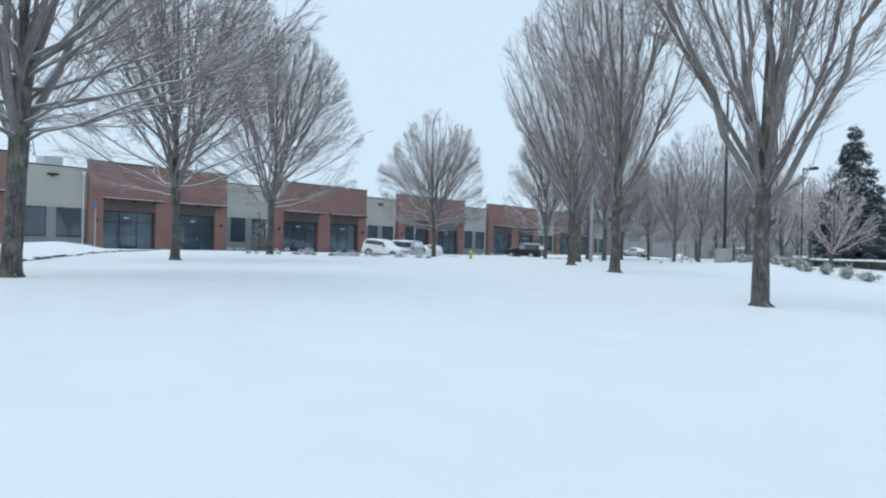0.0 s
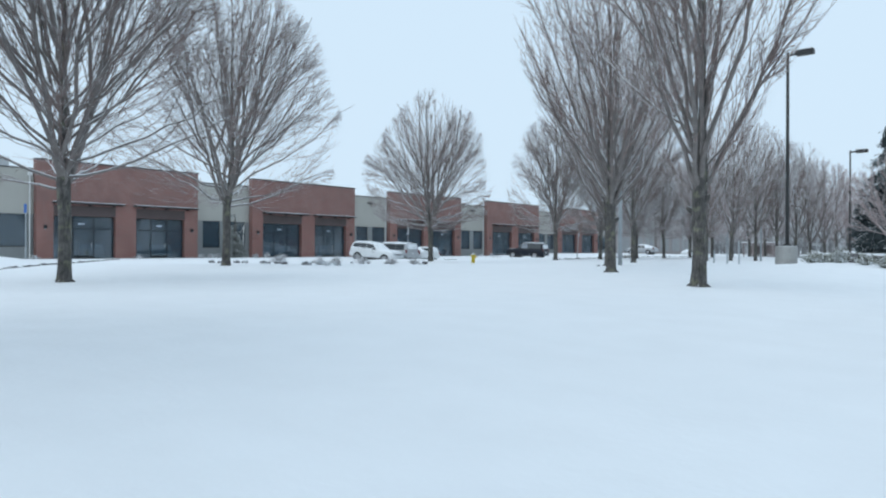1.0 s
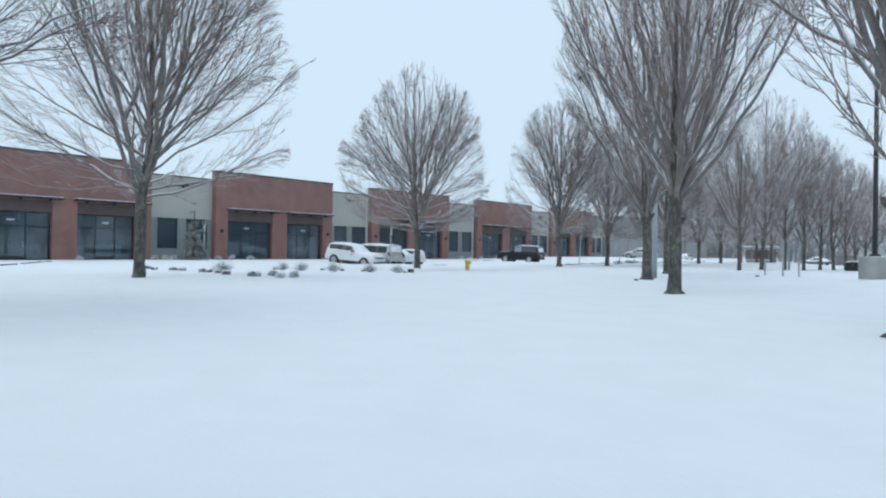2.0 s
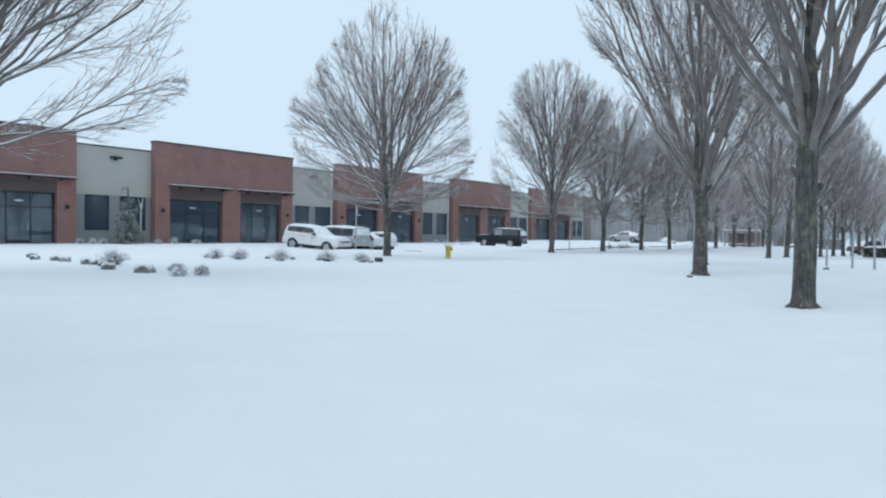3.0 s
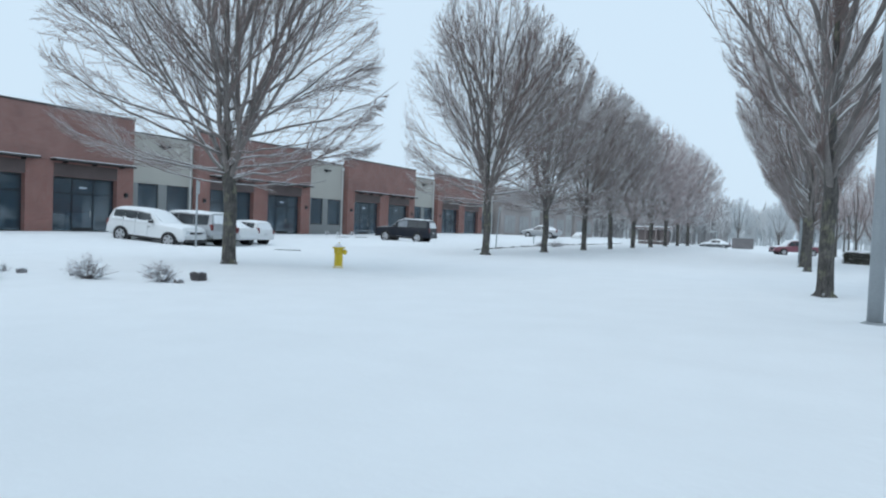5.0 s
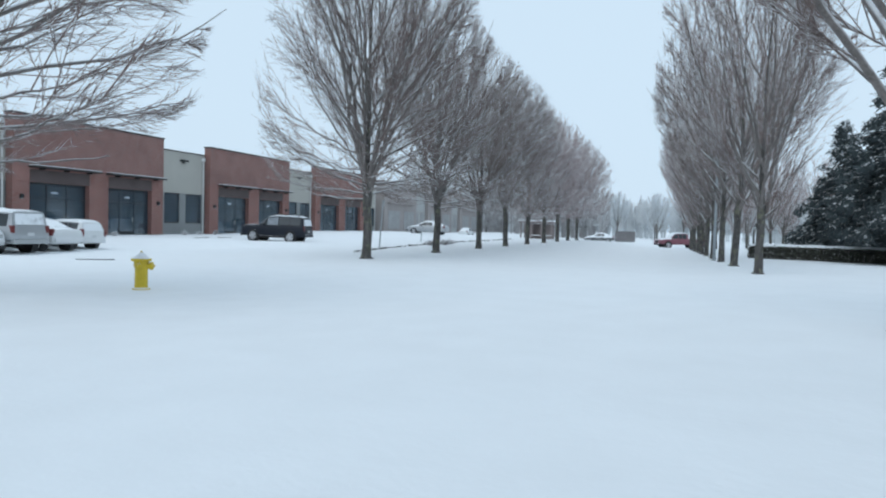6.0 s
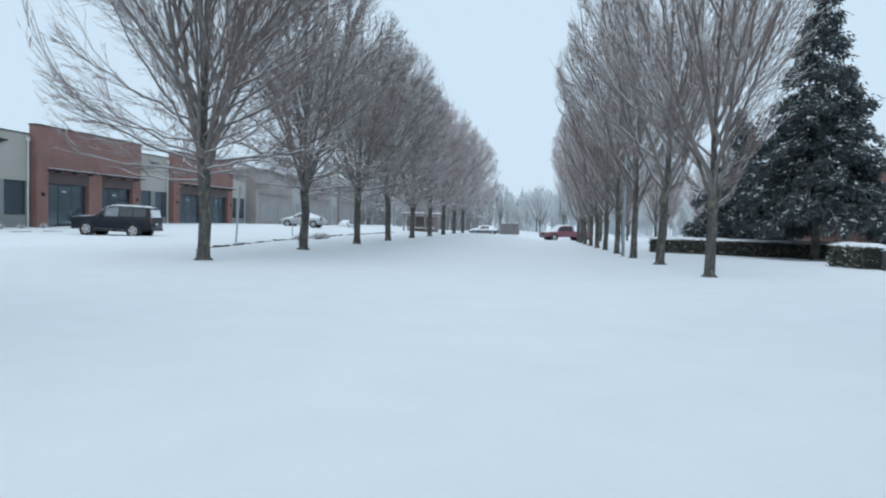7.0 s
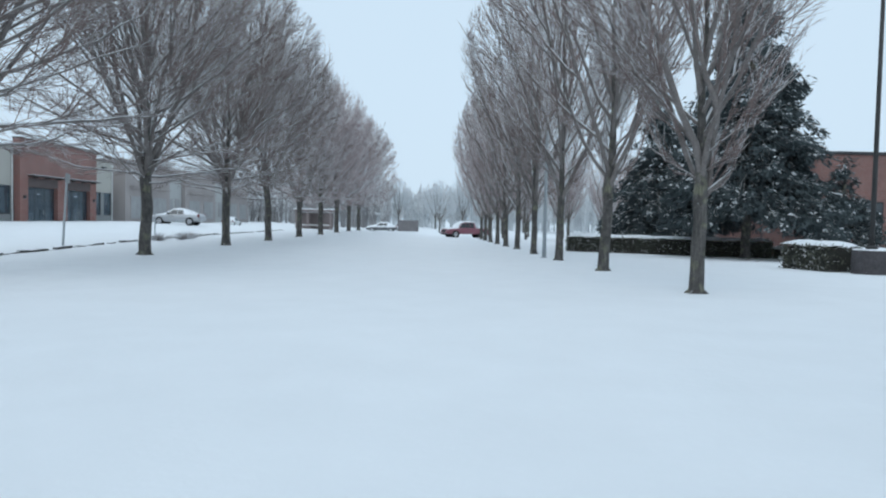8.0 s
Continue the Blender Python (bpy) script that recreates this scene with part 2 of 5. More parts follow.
M_BLUE = mat("blue_sign", (0.02, 0.12, 0.40), 0.5, var=0.08, bump=0.0)
M_SIGNBACK = mat("aluminium_sign_back", (0.45, 0.47, 0.48), 0.45, 0.6, var=0.1, bump=0.0)
M_YELLOW = mat("yellow_hydrant_paint", (0.62, 0.46, 0.035), 0.5, var=0.15, scale=6, fine=50, bump=0.15, snow=(0.75, 0.95))
M_TYRE = mat("tyre_rubber", (0.02, 0.02, 0.021), 0.9, var=0.3, bump=0.2)
M_RIM = mat("alloy_rim", (0.55, 0.56, 0.58), 0.4, 0.5, var=0.1, bump=0.0)
M_CARGLASS = mat("dark_car_glass", (0.05, 0.058, 0.065), 0.06, var=0.1, bump=0.0, snow=(0.55, 0.7), spec=0.6)
M_FROSTGLASS = mat("frosted_car_glass", (0.20, 0.225, 0.25), 0.35, var=0.4, scale=2.5, bump=0.0, snow=(0.3, 0.6), spec=0.5)
M_SNOWGLASS = mat("snowed_over_car_glass", (0.03, 0.035, 0.04), 0.1, var=0.1, scale=3, bump=0.0, snow=(-0.15, 0.2), spec=0.6)
M_PLASTIC = mat("black_plastic", (0.025, 0.025, 0.027), 0.6, var=0.15, bump=0.0, snow=(0.75, 0.9))
M_TAIL = mat("red_tail_lamp", (0.16, 0.03, 0.03), 0.35, var=0.1, bump=0.0)
M_HEAD = mat("clear_head_lamp", (0.55, 0.58, 0.6), 0.12, 0.3, var=0.1, bump=0.0)
M_PLATE = mat("pale_plate", (0.6, 0.62, 0.63), 0.5, var=0.05, bump=0.0)


def paint(name, col, metal=0.0):
    return mat(name, col, 0.3, metal, var=0.06, scale=2, fine=30, bump=0.0, snow=(0.5, 0.72), spec=0.5)


P_WHITE = paint("white_car_paint", (0.70, 0.72, 0.73))
P_SILVER = paint("silver_car_paint", (0.42, 0.44, 0.46), 0.4)
P_BLACK = mat("black_car_paint", (0.011, 0.015, 0.024), 0.42, 0.0, var=0.06, scale=2, fine=30, bump=0.0, snow=(0.84, 0.98), spec=0.3)
P_RED = paint("red_car_paint", (0.24, 0.092, 0.118))
P_GREY = paint("grey_car_paint", (0.16, 0.17, 0.18), 0.2)
P_SNOWED = mat("snowed_grey_paint", (0.10, 0.105, 0.11), 0.5, var=0.2, scale=2, fine=20, bump=0.0, snow=(0.02, 0.25))


# ---- building blocks ----
def empty(name, m, label, category, group=""):
    e = new(name)
    e.matrix_world = m
    return tagged(e, label, category, group)


def link_mesh(name, me, material, parent=None, label="", smooth=False):
    me.materials.clear()
    me.materials.append(material)
    if smooth:
        me.shade_smooth()
    ob = new(name, me)
    ob.parent = parent
    if label:
        tagged(ob, label)
    return ob


def part(name, bm, material, parent=None, label="", smooth=False):
    me = bpy.data.meshes.new(name)
    bmesh.ops.recalc_face_normals(bm, faces=bm.faces)
    bm.to_mesh(me)
    bm.free()
    return link_mesh(name, me, material, parent, label, smooth)


def raw_part(name, verts, faces, material, parent=None, label="", smooth=False):
    """A mesh from numpy arrays of points and of faces that all have the same number of corners."""
    k = faces.shape[1]
    me = bpy.data.meshes.new(name)
    me.vertices.add(len(verts))
    me.vertices.foreach_set("co", verts.astype(np.float32).ravel())
    me.loops.add(faces.size)
    me.loops.foreach_set("vertex_index", faces.astype(np.int32).ravel())
    me.polygons.add(len(faces))
    me.polygons.foreach_set("loop_start", np.arange(0, faces.size, k, dtype=np.int32))
    me.update(calc_edges=True)
    me.validate()
    return link_mesh(name, me, material, parent, label, smooth)


def box(x0, x1, y0, y1, z0, z1, bevel=0.0, bm=None):
    bm = bm or bmesh.new()
    vs = [bm.verts.new((x, y, z)) for x in (x0, x1) for y in (y0, y1) for z in (z0, z1)]
    fs = [bm.faces.new([vs[i] for i in q]) for q in ((0, 1, 3, 2), (4, 6, 7, 5), (0, 4, 5, 1), (2, 3, 7, 6), (0, 2, 6, 4), (1, 5, 7, 3))]
    if bevel:
        es = {e for f in fs for e in f.edges}
        bmesh.ops.bevel(bm, geom=list(es), offset=bevel, segments=2, affect="EDGES", profile=0.6)
    return bm


def lathe(profile, sides=20, bm=None, m=None):
    """A turned solid from (radius, height) pairs."""
    bm = bm or bmesh.new()
    rings = []
    for r, z in profile:
        ring = []
        for i in range(sides):
            a = 2 * math.pi * i / sides
            p = Vector((r * math.cos(a), r * math.sin(a), z))
            ring.append(bm.verts.new(m @ p if m else p))
        rings.append(ring)
    for a, b in zip(rings, rings[1:]):
        for i in range(sides):
            j = (i + 1) % sides
            bm.faces.new((a[i], a[j], b[j], b[i]))
    bm.faces.new(rings[0][::-1])
    bm.faces.new(rings[-1])
    return bm


def sstep(v, a, b):
    t = min(1.0, max(0.0, (v - a) / (b - a)))
    return t * t * (3 - 2 * t)


def ground_z(x, y):
    """Height of the snow surface."""
    z = 0.10
    z -= 0.05 * min(14.0, max(0.0, x - 22))
    z -= 0.012 * min(90.0, max(0.0, y - 15)) * sstep(x, 1, 9)
    z += 0.14 * math.exp(-((x - 3) ** 2 + (y + 20) ** 2) / 110)
    z += 0.13 * math.exp(-((x + 0.93) ** 2 + (y + 3.2) ** 2) / 5)
    z -= 0.07 * math.exp(-((x - 0) ** 2 + (y + 7.5) ** 2) / 20)
    z += 0.16 * math.exp(-((x - 13) ** 2) / 30 - ((y - 3) ** 2) / 220)
    z -= 0.10 * math.exp(-(x * x + y * y) / 12)
    z += 0.36 * math.exp(-(((x - 23) / 4.5) ** 2 + ((y + 5) / 6.5) ** 2))
    z -= 0.34 * sstep(-x, 8, 15) * (1 - sstep(-x, 15.2, 24.5)) * sstep(-y, -27, -19) * sstep(y, -4, 3)
    z += 0.10 * math.exp(-(((x + 9) / 3.5) ** 2 + ((y - 2.5) / 3.0) ** 2))
    u, v = -0.846 * x + 0.533 * y, 0.533 * x + 0.846 * y + 23.3
    z += 0.50 * math.exp(-(((u + 9) / 8) ** 2)) * sstep(-v, 0, 3.0) * math.exp(-max(0.0, -v - 3.0) / 6)
    z -= 0.12 * sstep(y, 9.5, 11.5) * (1 - sstep(y, 20, 24)) * sstep(-x, 12, 15) * (1 - sstep(-x, 20, 24))
    z -= 0.20 * sstep(y, 27, 31) * (1 - sstep(y, 40, 46)) * sstep(-x, 11, 15) * (1 - sstep(-x, 22, 26))
    z += 0.30 * sstep(-x, 12, 18) * sstep(y, 40, 55) * (1 - sstep(y, 76, 96))
    z -= 0.75 * sstep(y, 62, 110) * sstep(x, -26, -10) * (1 - sstep(x, 1, 9))
    z -= 0.13 * math.exp(-((x - 12.42) ** 2 + (y + 4.2) ** 2) / 2.5)
    z += 0.020 * noise.noise((x * 0.35, y * 0.35, 0)) + 0.03 * noise.noise((x * 0.07, y * 0.07, 3))
    return z


# ---- ground ----
def axis(lo, hi, step, far):
    c = list(np.arange(lo, hi + step / 2, step))
    d, v = step, hi
    while v < far:
        d *= 1.3
        v += d
        c.append(v)
    d, v = step, lo
    while v > -far:
        d *= 1.3
        v -= d
        c.insert(0, v)
    return c


def build_ground():
    xs, ys = axis(-30, 37, 0.5, 1600), axis(-46, 60, 0.5, 1600)
    verts = np.array([(x, y, ground_z(x, y)) for y in ys for x in xs])
    nx, ny = len(xs), len(ys)
    i, j = np.meshgrid(np.arange(nx - 1), np.arange(ny - 1))
    a = (j * nx + i).ravel()
    faces = np.stack([a, a + 1, a + nx + 1, a + nx], 1)
    g = raw_part("ground", verts, faces, M_SNOW, smooth=True)
    tagged(g, "smooth fresh snow covering road, verge and car park", "ground", kind="structure")


build_ground()


# ---- trees ----
def tube_mesh(P, R, sides):
    """Tapered tubes along B paths of N points (P: B,N,3; R: B,N)."""
    B, N, _ = P.shape
    T = np.gradient(P, axis=1)
    T /= np.linalg.norm(T, axis=2, keepdims=True) + 1e-9
    ref = np.where(np.abs(T[:, :1, 2:]) > 0.9, np.array([[[1.0, 0, 0]]]), np.array([[[0, 0, 1.0]]]))
    U = np.cross(T, np.broadcast_to(ref, T.shape))
    U /= np.linalg.norm(U, axis=2, keepdims=True) + 1e-9
    V = np.cross(T, U)
    a = np.linspace(0, 2 * math.pi, sides, endpoint=False)
    ring = U[:, :, None] * np.cos(a)[None, None, :, None] + V[:, :, None] * np.sin(a)[None, None, :, None]
    verts = (P[:, :, None] + ring * R[:, :, None, None]).reshape(-1, 3)
    base = (np.arange(B) * N * sides)[:, None, None] + (np.arange(N - 1) * sides)[None, :, None]
    s = np.arange(sides)[None, None, :]
    s2 = (s + 1) % sides
    f = np.stack([base + s, base + s2, base + sides + s2, base + sides + s], -1).reshape(-1, 4)
    return verts, f


def pointed(P, R, sides=3):
    """Like tube_mesh, in triangles, each path running out to a point."""
    B, N, _ = P.shape
    v, q = tube_mesh(P[:, :-1], R[:, :-1], sides) if N > 2 else (None, None)
    if N == 2:
        full, _ = tube_mesh(P, R, sides)
        v = full.reshape(B, 2, sides, 3)[:, 0].reshape(-1, 3)
        tri = np.zeros((0, 3), int)
    else:
        tri = np.concatenate([q[:, [0, 1, 2]], q[:, [0, 2, 3]]])
    m = (N - 1) * sides
    last = (np.arange(B) * m + (N - 2) * sides)[:, None]
    s = np.arange(sides)[None]
    tip = np.broadcast_to(B * m + np.arange(B)[:, None], (B, sides))
    cone = np.stack([last + s, last + (s + 1) % sides, tip], -1).reshape(-1, 3)
    return np.concatenate([v, P[:, -1]]), np.concatenate([tri, cone])


def unit(v):
    return v / (np.linalg.norm(v, axis=-1, keepdims=True) + 1e-9)


def sprout(rng, P, per, t_lo, t_hi, angle, length, n, up, r0, r1):
    """Side shoots from B parent paths; returns their paths and radii."""
    B, N, _ = P.shape
    t = (np.arange(per)[None, :] + rng.random((B, per))) / per * (t_hi - t_lo) + t_lo
    f = t * (N - 1)
    i = np.minimum(f.astype(int), N - 2)
    w = (f - i)[..., None]
    b = np.arange(B)[:, None]
    start = P[b, i] * (1 - w) + P[b, i + 1] * w
    tan = unit(P[b, i + 1] - P[b, i])
    rnd = unit(rng.normal(size=tan.shape))
    side = unit(np.cross(tan, rnd))
    a = np.radians(angle * (0.7 + 0.6 * rng.random(t.shape)))[..., None]
    d = unit(tan * np.cos(a) + side * np.sin(a))
    plen = np.linalg.norm(P[:, -1] - P[:, 0], axis=1)[:, None]
    L = length(t, plen, rng)[..., None]
    s = np.linspace(0, 1, n)
    out = []
    for k in s:
        dd = d + np.array([0, 0, up]) * k * 0.5
        out.append(start + unit(dd) * L * k)
    Q = np.stack(out, 2).reshape(B * per, n, 3)
    wob = rng.normal(size=Q.shape) * 0.02 * L.reshape(-1, 1, 1)
    wob[:, 0] = 0
    Q = Q + wob
    R = np.repeat((r0 + (r1 - r0) * s)[None], len(Q), 0)
    return Q, R


CROWN_BROAD = ((0.16, 0.20), (0.21, 0.72), (0.27, 0.94), (0.40, 1.0), (0.56, 0.92), (0.72, 0.76), (0.85, 0.54), (0.94, 0.30), (1.0, 0.06))
CROWN_EGG = ((0.17, 0.25), (0.22, 0.70), (0.29, 0.92), (0.42, 1.0), (0.60, 0.93), (0.75, 0.76), (0.87, 0.52), (0.95, 0.28), (1.0, 0.05))
CROWN_VASE = ((0.16, 0.12), (0.26, 0.30), (0.38, 0.60), (0.52, 0.88), (0.66, 1.0), (0.80, 0.90), (0.90, 0.66), (0.96, 0.40), (1.0, 0.08))


def grow(rng, start, d, L_max, n, up, wob, outline, keep):
    """Shoots from start along d that bend upward and end at the crown's outline (heights, radii); returns their paths and lengths."""
    zs, rs, lobe = outline
    s = np.linspace(0.05, 1, 26)[None] * L_max[:, None]
    trial = start[:, None] + unit(d[:, None] + np.array([0, 0, 1.0]) * (up * s)[..., None] * 0.5) * s[..., None]
    az = np.arctan2(trial[..., 1], trial[..., 0])
    edge = 1 + 0.09 * np.sin(3 * az + lobe + 0.5 * trial[..., 2]) + 0.07 * np.sin(5 * az + 2 * lobe - 0.9 * trial[..., 2])
    out = np.hypot(trial[..., 0], trial[..., 1]) > np.interp(trial[..., 2], zs, rs, left=rs[0], right=0.0) * edge
    first = np.where(out.any(1), out.argmax(1), 25)
    L = s[np.arange(len(s)), first] * (keep[0] + (keep[1] - keep[0]) * rng.random(len(s)))
    q = np.linspace(0, 1, n)[None] * L[:, None]
    Q = start[:, None] + unit(d[:, None] + np.array([0, 0, 1.0]) * (up * q)[..., None] * 0.5) * q[..., None]
    bend = np.cumsum(rng.normal(size=Q.shape), 1) * wob * (L / n)[:, None, None]
    bend -= bend[:, :1]
    return Q + bend, L


def shoots(rng, P, per, t_lo, t_hi, angle, outward):
    """Starts and directions of per side shoots on each of B parent paths."""
    B, N, _ = P.shape
    t = (np.arange(per)[None] + rng.random((B, per))) / per * (t_hi - t_lo) + t_lo
    f = t * (N - 1)
    i = np.minimum(f.astype(int), N - 2)
    b = np.arange(B)[:, None]
    w = (f - i)[..., None]
    start = (P[b, i] * (1 - w) + P[b, i + 1] * w).reshape(-1, 3)
    tan = unit(P[b, i + 1] - P[b, i]).reshape(-1, 3)
    away = unit(start * np.array([1, 1, 0]) + 1e-6)
    side = rng.normal(size=start.shape) + away * outward
    side = unit(side - tan * (side * tan).sum(1, keepdims=True))
    a = np.radians(angle * (0.65 + 0.7 * rng.random(len(start))))[:, None]
    return start, unit(tan * np.cos(a) + side * np.sin(a)), t.reshape(-1)


def tree(name, seed, H, W, fork, crown, stems, limbs, per, r_trunk=0.16, steep=70, flare=42, bend=0.10, stem_bend=0.05, twig=0.008, twig_mat=None, limb_mat=None, stem_mat=None, rise=1.15, thin=1.0, reach=0.45, knots=0, bare=0.12, label=""):
    """A bare tree: a trunk, a leader with a few steep stems from the fork, limbs off these, and three orders of finer shoots."""
    rng = np.random.default_rng(seed)
    root = new(name)
    tagged(root, label, "tree", "trees along the avenue")
    outline = (np.array([c[0] for c in crown]) * H, np.array([c[1] for c in crown]) * W, rng.random() * 6)
    # trunk and leader
    n = 16
    z = np.concatenate([np.array([-0.25, 0.0, 0.12, 0.4]), np.linspace(1.0, fork, 4), np.linspace(fork + 0.5, H * 0.92, n - 8)])
    lean = rng.normal(size=2) * 0.010
    wob = np.cumsum(rng.normal(size=(n, 2)) * 0.035, 0)
    wob[:4] *= 0.1
    wob[4:8] *= 0.4
    P = np.stack([lean[0] * z + wob[:, 0], lean[1] * z + wob[:, 1], z], 1)[None]
    R = np.interp(z, [-0.25, 0.0, 0.15, 0.45, fork * 0.85, fork, fork + 0.8, fork + 2.5, H * 0.92],
                  [r_trunk * 1.35, r_trunk * 1.2, r_trunk * 1.06, r_trunk * 0.98, r_trunk * 0.92, r_trunk, r_trunk * 0.62, r_trunk * 0.36, 0.010])[None]
    v, f = tube_mesh(P, R, 14)
    v = v + 0.009 * rng.normal(size=v.shape)
    raw_part("trunk", v, f, M_BARK, root, smooth=True)
    for k in range(4):
        ra = rng.random() * 0.9 + k * 1.6
        q = np.array([0.04, 0.12, 0.21, 0.30])
        Q = np.stack([q * math.cos(ra), q * math.sin(ra), np.array([0.18, 0.06, 0.015, -0.06])], 1)[None] * (r_trunk / 0.16)
        v, f = tube_mesh(Q, np.array([[0.06, 0.05, 0.04, 0.02]]), 7)
        raw_part("root", v, f, M_BARK, root, smooth=True)
    for k in range(knots):
        ra, zk = rng.random() + k * 2.3, fork * (0.82 + 0.12 * k)
        q = np.array([0.5, 1.0, 1.4, 1.6]) * r_trunk
        Q = np.stack([q * math.cos(ra), q * math.sin(ra), zk + np.array([-0.05, 0.0, 0.06, 0.10])], 1)[None]
        v, f = tube_mesh(Q, np.array([[0.085, 0.075, 0.06, 0.012]]), 8)
        raw_part("pruned_stub", v, f, M_BARK, root, "pruned branch stub dusted with snow", smooth=True)
    wood = limb_mat or M_LIMB
    # steep stems out of the fork
    az = np.arange(stems) * 2 * math.pi / stems + rng.normal(size=stems) * 0.25 + rng.random() * 6
    el = np.radians(np.clip(steep + rng.normal(size=stems) * 6, 40, 84))
    z0 = fork * (0.90 + 0.24 * rng.random(stems))
    at = np.stack([np.interp(z0, z, P[0, :, 0]), np.interp(z0, z, P[0, :, 1]), z0], 1)
    d = np.stack([np.cos(az) * np.cos(el), np.sin(az) * np.cos(el), np.sin(el)], 1)
    S, LS = grow(rng, at, d, np.full(stems, H * 0.85), 12, stem_bend, 0.10, outline, (0.92, 1.0))
    q = np.linspace(0, 1, 12)[None]
    RS = (r_trunk * thin * (0.42 + 0.26 * rng.random(stems)))[:, None] * (1 - q) ** 0.85 + 0.008
    for k in range(stems):
        v, f = tube_mesh(S[k:k + 1], RS[k:k + 1], 8)
        raw_part("limb", v + 0.004 * rng.normal(size=v.shape), f, stem_mat or M_LIMB, root, smooth=True)
    # limbs off the leader, low ones flat and upper ones steep, and off the stems
    m0 = limbs // 2
    u = (np.arange(m0) + 0.8 * rng.random(m0)) / m0
    z0 = fork * 0.94 + (H * reach - fork * 0.94) * u ** 1.2
    az = np.arange(m0) * 2.39996 + rng.random(m0) * 0.8
    el = np.radians(np.clip(flare + (76 - flare) * u ** rise + rng.normal(size=m0) * 5, 4, 85))
    at = np.stack([np.interp(z0, z, P[0, :, 0]), np.interp(z0, z, P[0, :, 1]), z0], 1)
    d = np.stack([np.cos(az) * np.cos(el), np.sin(az) * np.cos(el), np.sin(el)], 1)
    m1 = max(1, (limbs - m0) // stems)
    a2, d2, _ = shoots(rng, S, m1, max(0.05, bare * 0.7), 0.62, 29, 0.9)
    at, d = np.concatenate([at, a2]), np.concatenate([d, d2])
    L1, LL = grow(rng, at, d, np.full(len(at), H * 0.7), 10, bend, 0.11, outline, (0.76, 1.04))
    ok = LL > 0.7
    L1, LL = L1[ok], LL[ok]
    q = np.linspace(0, 1, 10)[None]
    R1 = np.clip(0.0075 * LL * (0.7 + 0.7 * rng.random(len(LL))), 0.012, r_trunk * 0.36)[:, None] * (1 - q) ** 0.8 + 0.006
    for k in range(len(L1)):
        v, f = tube_mesh(L1[k:k + 1], R1[k:k + 1], 5)
        raw_part("limb", v, f, wood, root, smooth=True)
    # three orders of finer shoots; each runs out towards the outline
    thick = twig / 0.008
    finer = []
    spec = ((per[0], 21, 3.6, 4, (0.70, 1.02), 0.0125, 0.0048, 0.5), (per[1], 23, 1.6, 3, (0.6, 1.0), 0.0070, 0.0042, 0.8), (per[2], 26, 0.60, 2, (0.5, 1.0), twig * 0.8, twig * 0.45, 0.0))
    parents = [(L1, per[0]), (S, per[0] + 3), (P[:, 8:], per[0] + 8)]
    for k, (cnt, angle, cap, pts, keep, ra, rb, power) in enumerate(spec):
        made = []
        for Q, c in parents:
            a, d, t = shoots(rng, Q, c, bare if k == 0 else 0.10, 0.97, angle, 0.35)
            c2, LL = grow(rng, a, d, np.full(len(a), cap) * (0.6 + 0.5 * rng.random(len(a))), pts, bend * 1.4, 0.10, outline, keep)
            made.append(c2[LL > 0.10])
        Q = np.concatenate(made)
        finer.append((Q, np.repeat(np.linspace(ra, rb, pts)[None], len(Q), 0) * thick ** power))
        parents = [(Q, spec[k + 1][0])] if k < 2 else []
    vs, fs, base = [], [], 0
    for Q, Rr in finer:
        v, f = pointed(Q, Rr)
        vs.append(v)
        fs.append(f + base)
        base += len(v)
    raw_part("crown", np.concatenate(vs), np.concatenate(fs), twig_mat or M_TWIG, root)
    return root


def place(ob, x, y, turn=0.0, s=1.0, sz=None, sink=0.0):
    return pose(x, y, ground_z(x, y) - sink, 0, 0, turn) @ Matrix.Diagonal((s, s, sz or s, 1))


def plant(kinds, spots, label):
    """Trees at (x, y, kind, scale) in one row."""
    for k, (x, y, kind, s) in enumerate(spots):
        src = kinds[kind]
        m = place(src, x, y, (k * 137 + kind * 41) % 360, s, s * (0.96 + 0.08 * ((k * 7) % 5) / 4))
        if "used" not in src:
            src["used"] = 1
            src.matrix_basis = m
            tagged(src, label)
        else:
            c = copy_thing(src, m)
            c.scale = (s, s, s)
            tagged(c, label)


BROAD = "bare deciduous tree with dense upright grey-brown twigs and light snow"
spreading = [tree("avenue_tree", 11 + k, 11.6, 4.7, 2.3, CROWN_BROAD, 8, 60, (7, 6, 5), r_trunk=0.155, steep=68, flare=8, rise=1.3, bend=0.065, twig=0.0078, thin=0.66, label=BROAD) for k in range(3)]
egg = [tree("avenue_tree", 21 + k, 12.0, 4.3, 2.2, CROWN_EGG, 8, 66, (7, 6, 6), r_trunk=0.165, steep=72, flare=1, rise=1.8, bend=0.07, twig=0.0086, thin=0.62, label=BROAD) for k in range(3)]
vase = [tree("avenue_tree", 31 + k, 11.8, 3.15, 1.95, CROWN_VASE, 5, 34, (8, 6, 6), r_trunk=0.13, steep=57, flare=24, bend=0.06, stem_bend=0.14, twig=0.009, thin=0.75, reach=0.36, bare=0.14, knots=1, label=BROAD) for k in range(3)]
steep = [tree("avenue_tree", 61 + k, 11.8, 3.05, 2.0, CROWN_VASE, 5, 26, (8, 5, 5), r_trunk=0.15, steep=59, flare=30, bend=0.07, stem_bend=0.14, twig=0.014, reach=0.36, bare=0.14, thin=0.85, twig_mat=M_HAZE_SNOW_TWIG, label=BROAD) for k in range(2)]
